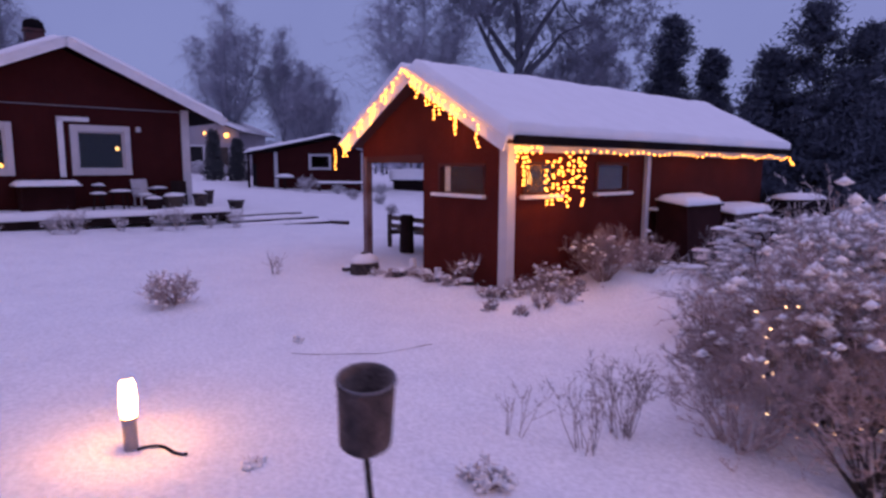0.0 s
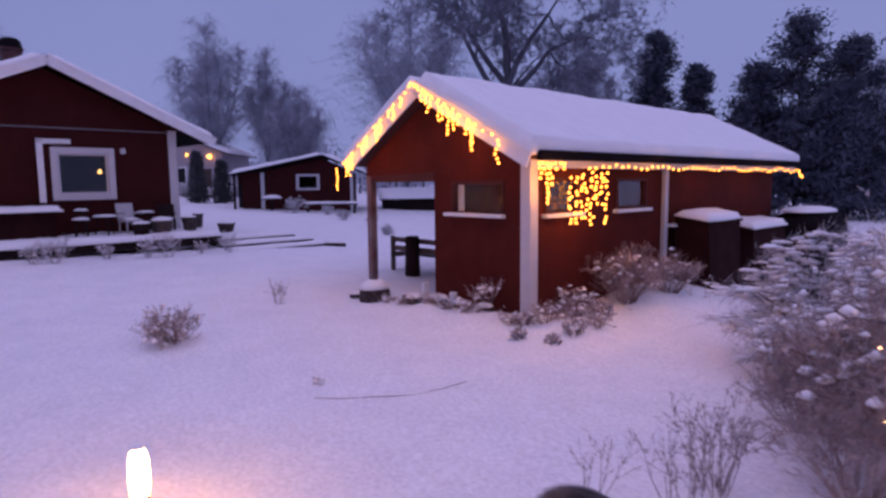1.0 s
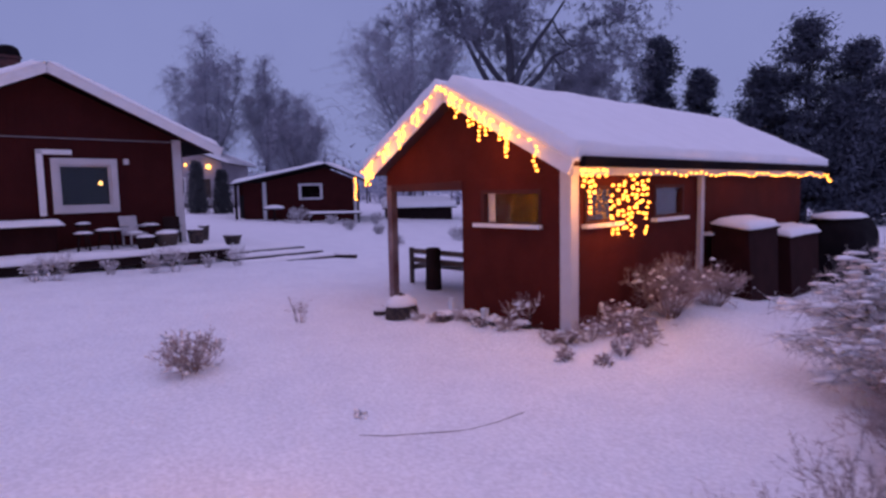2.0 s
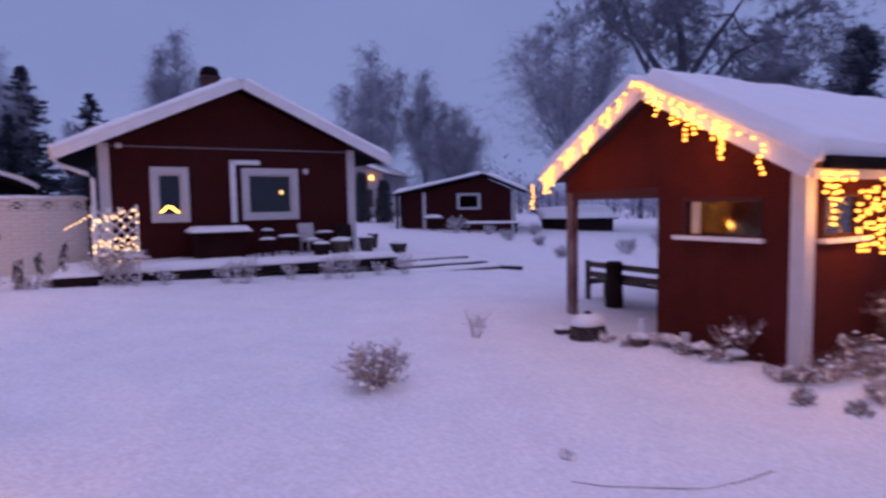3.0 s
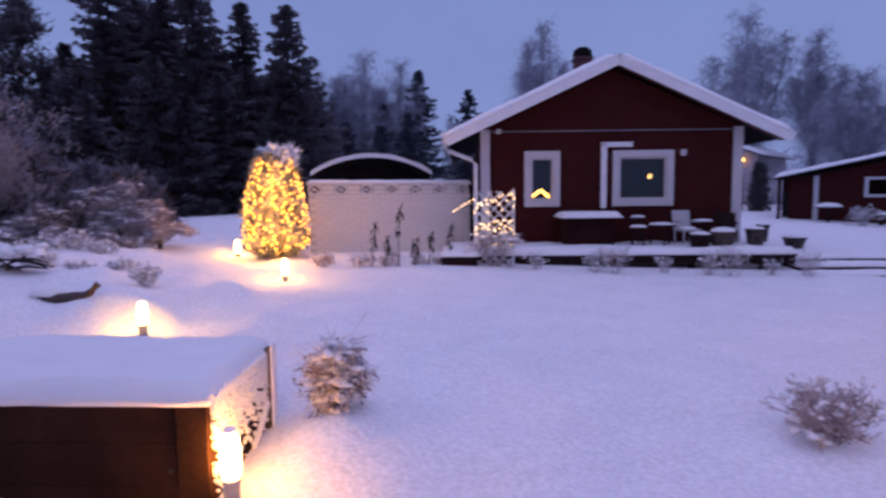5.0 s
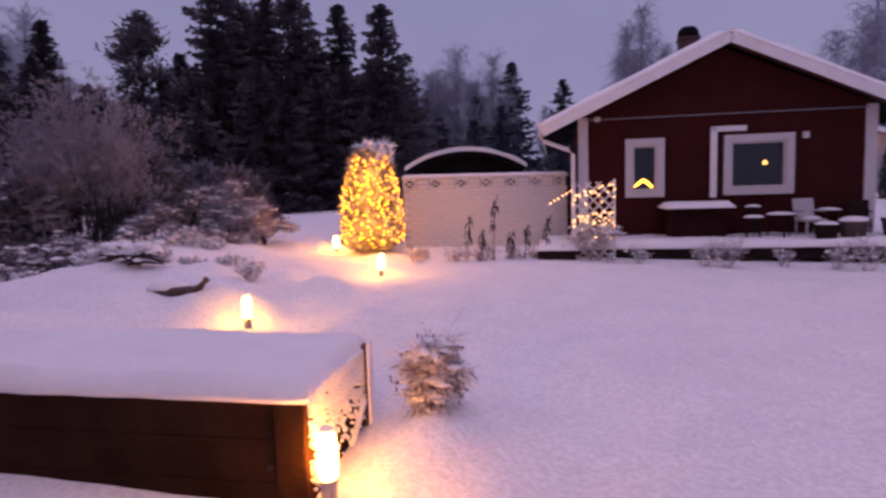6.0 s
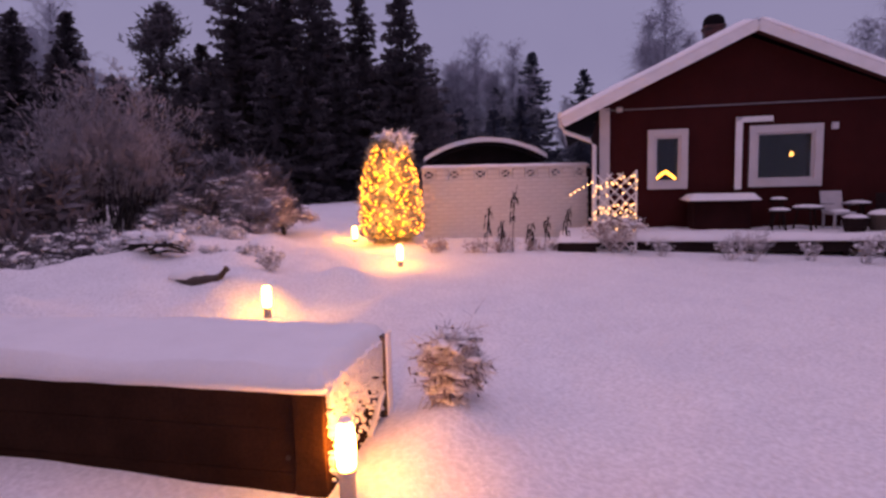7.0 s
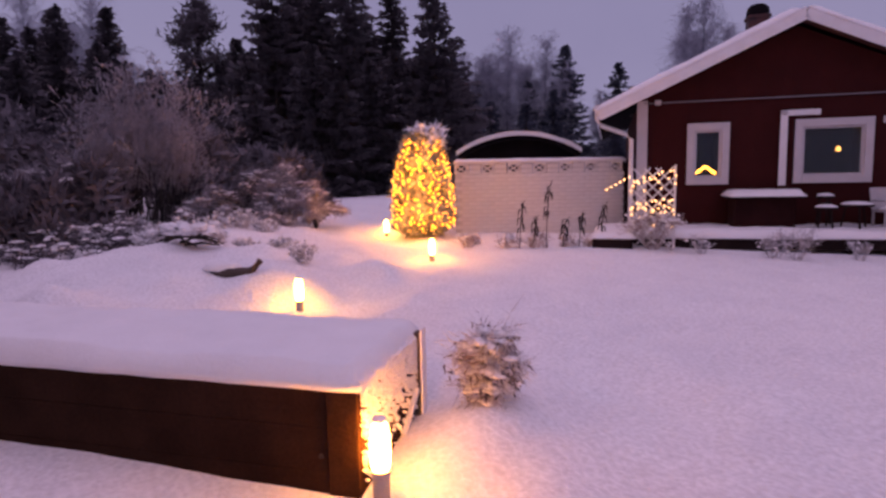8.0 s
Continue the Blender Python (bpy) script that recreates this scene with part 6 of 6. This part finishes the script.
for side in (1, -1):
    m = Matrix.Translation((-0.5 if side > 0 else 6.6, -0.4, 2.83)) @ Matrix.Rotation(-0.36 * side, 4, "Y")
    x0 = 0 if side > 0 else -3.8
    d = bmesh.new()
    add_box(d, x0, x0 + 3.8, 0, 6.8, 0, 0.08, m)
    rf = part("roof", d, OLDWOOD, far_house)
    part("roof_snow", moved(moved(snow_slab(3.82, 6.84, 0.18, 0.3, 0.02, seed=97 + side), Matrix.Translation((x0 - 0.01, -0.03, 0.082))), m), SNOW, rf, smooth=True)
for x, h in ((4.1, 1.1), (6.9, 1.6), (5.7, 0.9)):
    shrub(G(-19.5 + x, 39.4), h, int(140 + x * 3), "snowy bush before the pale far house", stems=26, spread=0.8, depth=3, thin=0.012, r0=0.012, mat=TWIG, lumps=120)

# ---- lights on strings ----
bm = bmesh.new()
bmesh.ops.create_icosphere(bm, subdivisions=1, radius=0.020)
me_bulb = bpy.data.meshes.new("bulb")
bm.to_mesh(me_bulb)
bm.free()
me_white = me_bulb.copy()
me_bulb.materials.append(BULB)
me_white.materials.append(BULB_WHITE)


def light_string(name, m, strands, label, mesh, scale=1.0, group=""):
    """strands: lists of bulb places; the wire runs through each."""
    t = thing(name, m, label, "string lights", group)
    wire = bmesh.new()
    for s in strands:
        if len(s) > 1:
            tube(wire, [(x, y, z) for x, y, z in s], 0.003, 3)
        for p in s:
            b = new("bulb", mesh)
            b.parent, b.location, b.scale = t, p, (scale, scale, scale)
    if wire.verts:
        part("wire", wire, BLACK, t)
    return t


rnd = random.Random(77)
J = lambda k=0.02: rnd.uniform(-k, k)
verge_r = lambda f: (-0.365, RIDGE_Y + 0.02 - f * (RIDGE_Y + 0.26), RIDGE_Z + 0.04 - f * (RIDGE_Z - EAVE_Z + 0.02))
verge_l = lambda f: (-0.365, RIDGE_Y + f * (3.66 - RIDGE_Y), RIDGE_Z + 0.04 - f * (RIDGE_Z - EAVE_Z + 0.02))
strands = [[tuple(c + J(0.015) for c in verge_r(f)) for f in np.linspace(-0.02, 0.16, 8)]]
strands.append([tuple(c + J(0.015) for c in verge_r(f)) for f in np.linspace(0.20, 0.74, 9)])
for f, n in ((0.10, 3), (0.15, 5), (0.19, 3), (0.27, 5), (0.31, 4), (0.35, 7), (0.40, 5), (0.45, 3), (0.52, 4), (0.56, 7), (0.58, 5), (0.78, 6)):
    x, y, z = verge_r(f)
    strands.append([(x + J(), y + J(), z - 0.03 - 0.055 * k) for k in range(n)])
light_string("icicle_lights", SHED, strands, "warm icicle lights hanging from the gable edge", me_bulb, group="lights on the shed")
strands = [[tuple(c + J(0.015) for c in verge_l(f)) for f in (0.03, 0.09, 0.14, 0.24, 0.29, 0.41, 0.46, 0.50, 0.61, 0.66, 0.74, 0.83, 0.88, 0.93, 0.97)]]
for f, n in ((0.15, 3), (0.25, 4), (0.30, 2), (0.42, 4), (0.47, 5), (0.62, 3), (0.68, 4), (0.84, 5), (0.89, 6), (0.94, 5)):
    x, y, z = verge_l(f)
    strands.append([(x + J(), y + J(), z - 0.03 - 0.05 * k) for k in range(n)])
strands.append([(-0.33 + J(), 3.87 + J(), 2.02 - 0.055 * k) for k in range(7)])
light_string("icicle_lights", SHED, strands, "warm icicle lights hanging from the gable edge", me_bulb, group="lights on the shed")
strands = [[(x, -0.27 + J(0.01), 1.97 + 0.025 * math.sin(x * 5.0) + J(0.02)) for x in np.linspace(0.9, 9.0, 50)]]
strands.append([(9.0 + 0.05 * k, -0.27, 1.93 - 0.03 * k + (0.05 if k > 3 else 0)) for k in range(6)])
light_string("eave_lights", SHED, strands, "warm string of lights along the eave", me_bulb, group="lights on the shed")
strands = []
for x, n in ((-0.12, 4), (-0.04, 2), (0.03, 9), (0.10, 5), (0.18, 2), (0.27, 1), (0.36, 2)):
    strands.append([(x + J(), -0.26 + J(0.015), 2.0 - 0.06 * k + J(0.01)) for k in range(n)])
for x in np.linspace(0.52, 1.34, 8):
    n = rnd.choice((11, 12, 13)) if 0.5 < x < 1.1 or x > 1.25 else 8
    strands.append([(x + J(0.03), -0.25 + J(0.02), 1.88 - 0.058 * k + J(0.02)) for k in range(n) if rnd.random() > 0.25])
light_string("curtain_lights", SHED, strands, "warm curtain of lights hanging before the shed window", me_bulb, group="lights on the shed")

# lit thuja by the wall
tx, ty = -12.15, 8.30
th = thing("lit_thuja", G(tx, ty), "cone-shaped thuja wound with warm lights, frosted tip", "tree")
rng = np.random.default_rng(50)
TH = 1.82
radius_at = lambda f: 0.57 * (1 - 0.50 * f ** 2.6) * min(1.0, (0.06 + f) * 7)
f = rng.random(9000) ** 1.15
a = rng.uniform(0, 6.3, 9000)
rr = np.array([radius_at(q) for q in f]) * np.sqrt(rng.uniform(0.35, 1.0, 9000)) * (1 + 0.09 * np.sin(a * 5 + f * 12))
blades(rng, np.stack([np.cos(a) * rr, np.sin(a) * rr, f * TH], axis=1), 0.13, THUJA, th, "foliage", "frosted scale-leaf sprays", droop=-0.5)
n = 500
f = rng.uniform(0.86, 1.08, n)
a = rng.uniform(0, 6.3, n)
rr = 0.32 * np.sqrt(rng.random(n))
blades(rng, np.stack([np.cos(a) * rr + 0.08, np.sin(a) * rr + 0.08, f * TH], axis=1), 0.14, SNOW, th, "frosted_tip", "white rime at the top", True, droop=-0.7)
sticks("trunk", [((0, 0, -0.2), (0, 0, TH * 0.95), 0.06, 0.01)], BARK, th, 6)
for rounds in (0, 1):
    spiral = []
    for k in range(280):
        q = ((k + rnd.random()) / 280) ** 1.08
        aa = k * 2.39996 + rounds * 1.1 + J(0.5)
        r = radius_at(q * 0.96 + 0.02) * rnd.uniform(0.86, 1.06) + 0.02
        spiral.append((math.cos(aa) * r, math.sin(aa) * r, 0.08 + q * (TH - 0.16)))
    light_string("tree_lights", G(tx, ty), [[p] for p in spiral], "warm lights wound densely round the thuja", me_bulb, 1.0)

# lattice with lights at the cottage corner
lat = thing("trellis", HOUSE @ pose(0.17, -1.72, 0.45), "white frosted diamond trellis with lights", "trellis")
for sg in (1, -1):
    for k in range(-9, 10):
        x0 = 0.175 * k                      # where the lath would meet z = 0.7
        lo = max(0.02, 0.7 - 0.33 - sg * x0) if sg > 0 else max(0.02, 0.7 - 0.33 + x0)
        hi = min(1.36, 0.7 + 0.33 - x0) if sg > 0 else min(1.36, 0.7 + 0.33 + x0)
        if hi - lo > 0.12:
            ends = [(x0 + sg * (z - 0.7), 0.014 * sg, z) for z in (lo, hi)]
            part("lath", tube(bmesh.new(), ends, 0.015, 4), FROST_WHITE, lat)
for x in (-0.34, 0.34):
    part("upright", boxes((x - 0.015, x + 0.015, -0.02, 0.02, -0.25, 1.4)), FROST_WHITE, lat)
strands = []
for z0, z1, n in ((1.16, 1.30, 9), (1.10, 1.2, 7), (1.0, 1.08, 4), (0.74, 0.84, 10), (0.70, 0.72, 9), (0.60, 0.64, 7), (0.42, 0.45, 3)):
    strands.append([(-0.32 + 0.64 * k / max(1, n - 1) + J(0.03), -0.05 + J(0.02), z0 + (z1 - z0) * k / max(1, n - 1) + J(0.04)) for k in range(n)])
strands.append([(-0.72 + 0.07 * k, -0.05, 1.02 + 0.04 * k) for k in range(6)])
light_string("trellis_lights", HOUSE @ pose(0.17, -1.72, 0.45), strands, "warm white lights on the trellis", me_white, 0.85)
p = HOUSE @ Vector((0.17, -1.8, 0))
shrub(G(p.x, p.y), 0.8, 150, "snowy shrub at the foot of the trellis", stems=26, spread=0.6, depth=3, thin=0.005, r0=0.006, mat=SHRUB, lumps=220)
crate = thing("wooden_crate", HOUSE @ pose(-0.45, -1.72, 0.35), "low dark crate under snow by the trellis", "crate")
part("body", boxes((-0.32, 0.32, -0.2, 0.2, 0, 0.32), bevel=0.01), DECKWOOD, crate)
part("snow", moved(snow_slab(0.72, 0.48, 0.09, 0.06, 0.01, seed=99), Matrix.Translation((-0.36, -0.24, 0.322))), SNOW, crate, smooth=True)

# little lights in the great bush
strands = [[(2.02 + J(0.04), 3.62 + J(0.05), 0.78 - 0.085 * k + 0.03 * math.sin(k * 2)) for k in range(7)],
           [(2.12 + 0.09 * k, 3.5 + J(0.05), 0.95 - 0.07 * k + J(0.04)) for k in range(2)],
           [(2.05 + 0.12 * k, 3.35 + J(0.05), 0.27 - 0.01 * k + J(0.05)) for k in range(6)],
           [(2.55 + 0.05 * k, 3.3 + J(0.05), 0.35 + 0.15 * k + J(0.04)) for k in range(6)],
           [(1.95 + J(0.05), 3.6, 0.9), (2.08, 3.6, 0.93)]]
light_string("bush_lights", pose(0, 0, 0), strands, "sparse little lights hung in the great bush", me_white, 0.42)

# lights on the far house
for x, z, r in ((5.32, 2.72, 0.12), (3.9, 2.85, 0.07)):
    l = thing("wall_lamp", pose(-19.5 + x, 40.42, 0.9 + z), "small lit lamp on the far house wall", "lamp")
    part("globe", lathe([(r * 0.3, -r), (r, -r * 0.6), (r, r * 0.6), (r * 0.3, r)], 12), CANDLE, l)
    part("bracket", boxes((-0.02, 0.02, 0.06, 0.18, -0.02, 0.02)), BLACK, l)

# ---- unseen helpers behind the walker: a light-blocking wall and a stand-in lamp ----
# added out of view; its taller left part darkens the snow round the planter
bm = boxes((-3.5, 9, -3.4, -3.2, -0.3, 2.4), (-13, -3.52, -1.9, -1.7, -0.3, 4.8), (-3.52, -3.32, -3.18, -1.7, -0.3, 4.8))
tagged(link("unseen_sky_blocker", bm, RED), "unseen red wall added behind the walker to block sky light", "wall", kind="structure")
# unseen lamp added to give the right-hand bush and snow their warm light
lan = thing("porch_lantern", pose(3.6, 0.4, ground_z(3.6, 0.4)), "unseen stand-in lamp for the warm glow on the right-hand bush", "lamp")
part("post", tube(bmesh.new(), [(0, 0, -0.2), (0, 0, 1.55)], 0.035, 8), BLACK, lan)
part("glow_body", lathe([(0.05, 1.55), (0.10, 1.58), (0.11, 1.82), (0.03, 1.92)], 14), glow("stand_in_glow", (1.0, 0.46, 0.26), 130.0), lan)
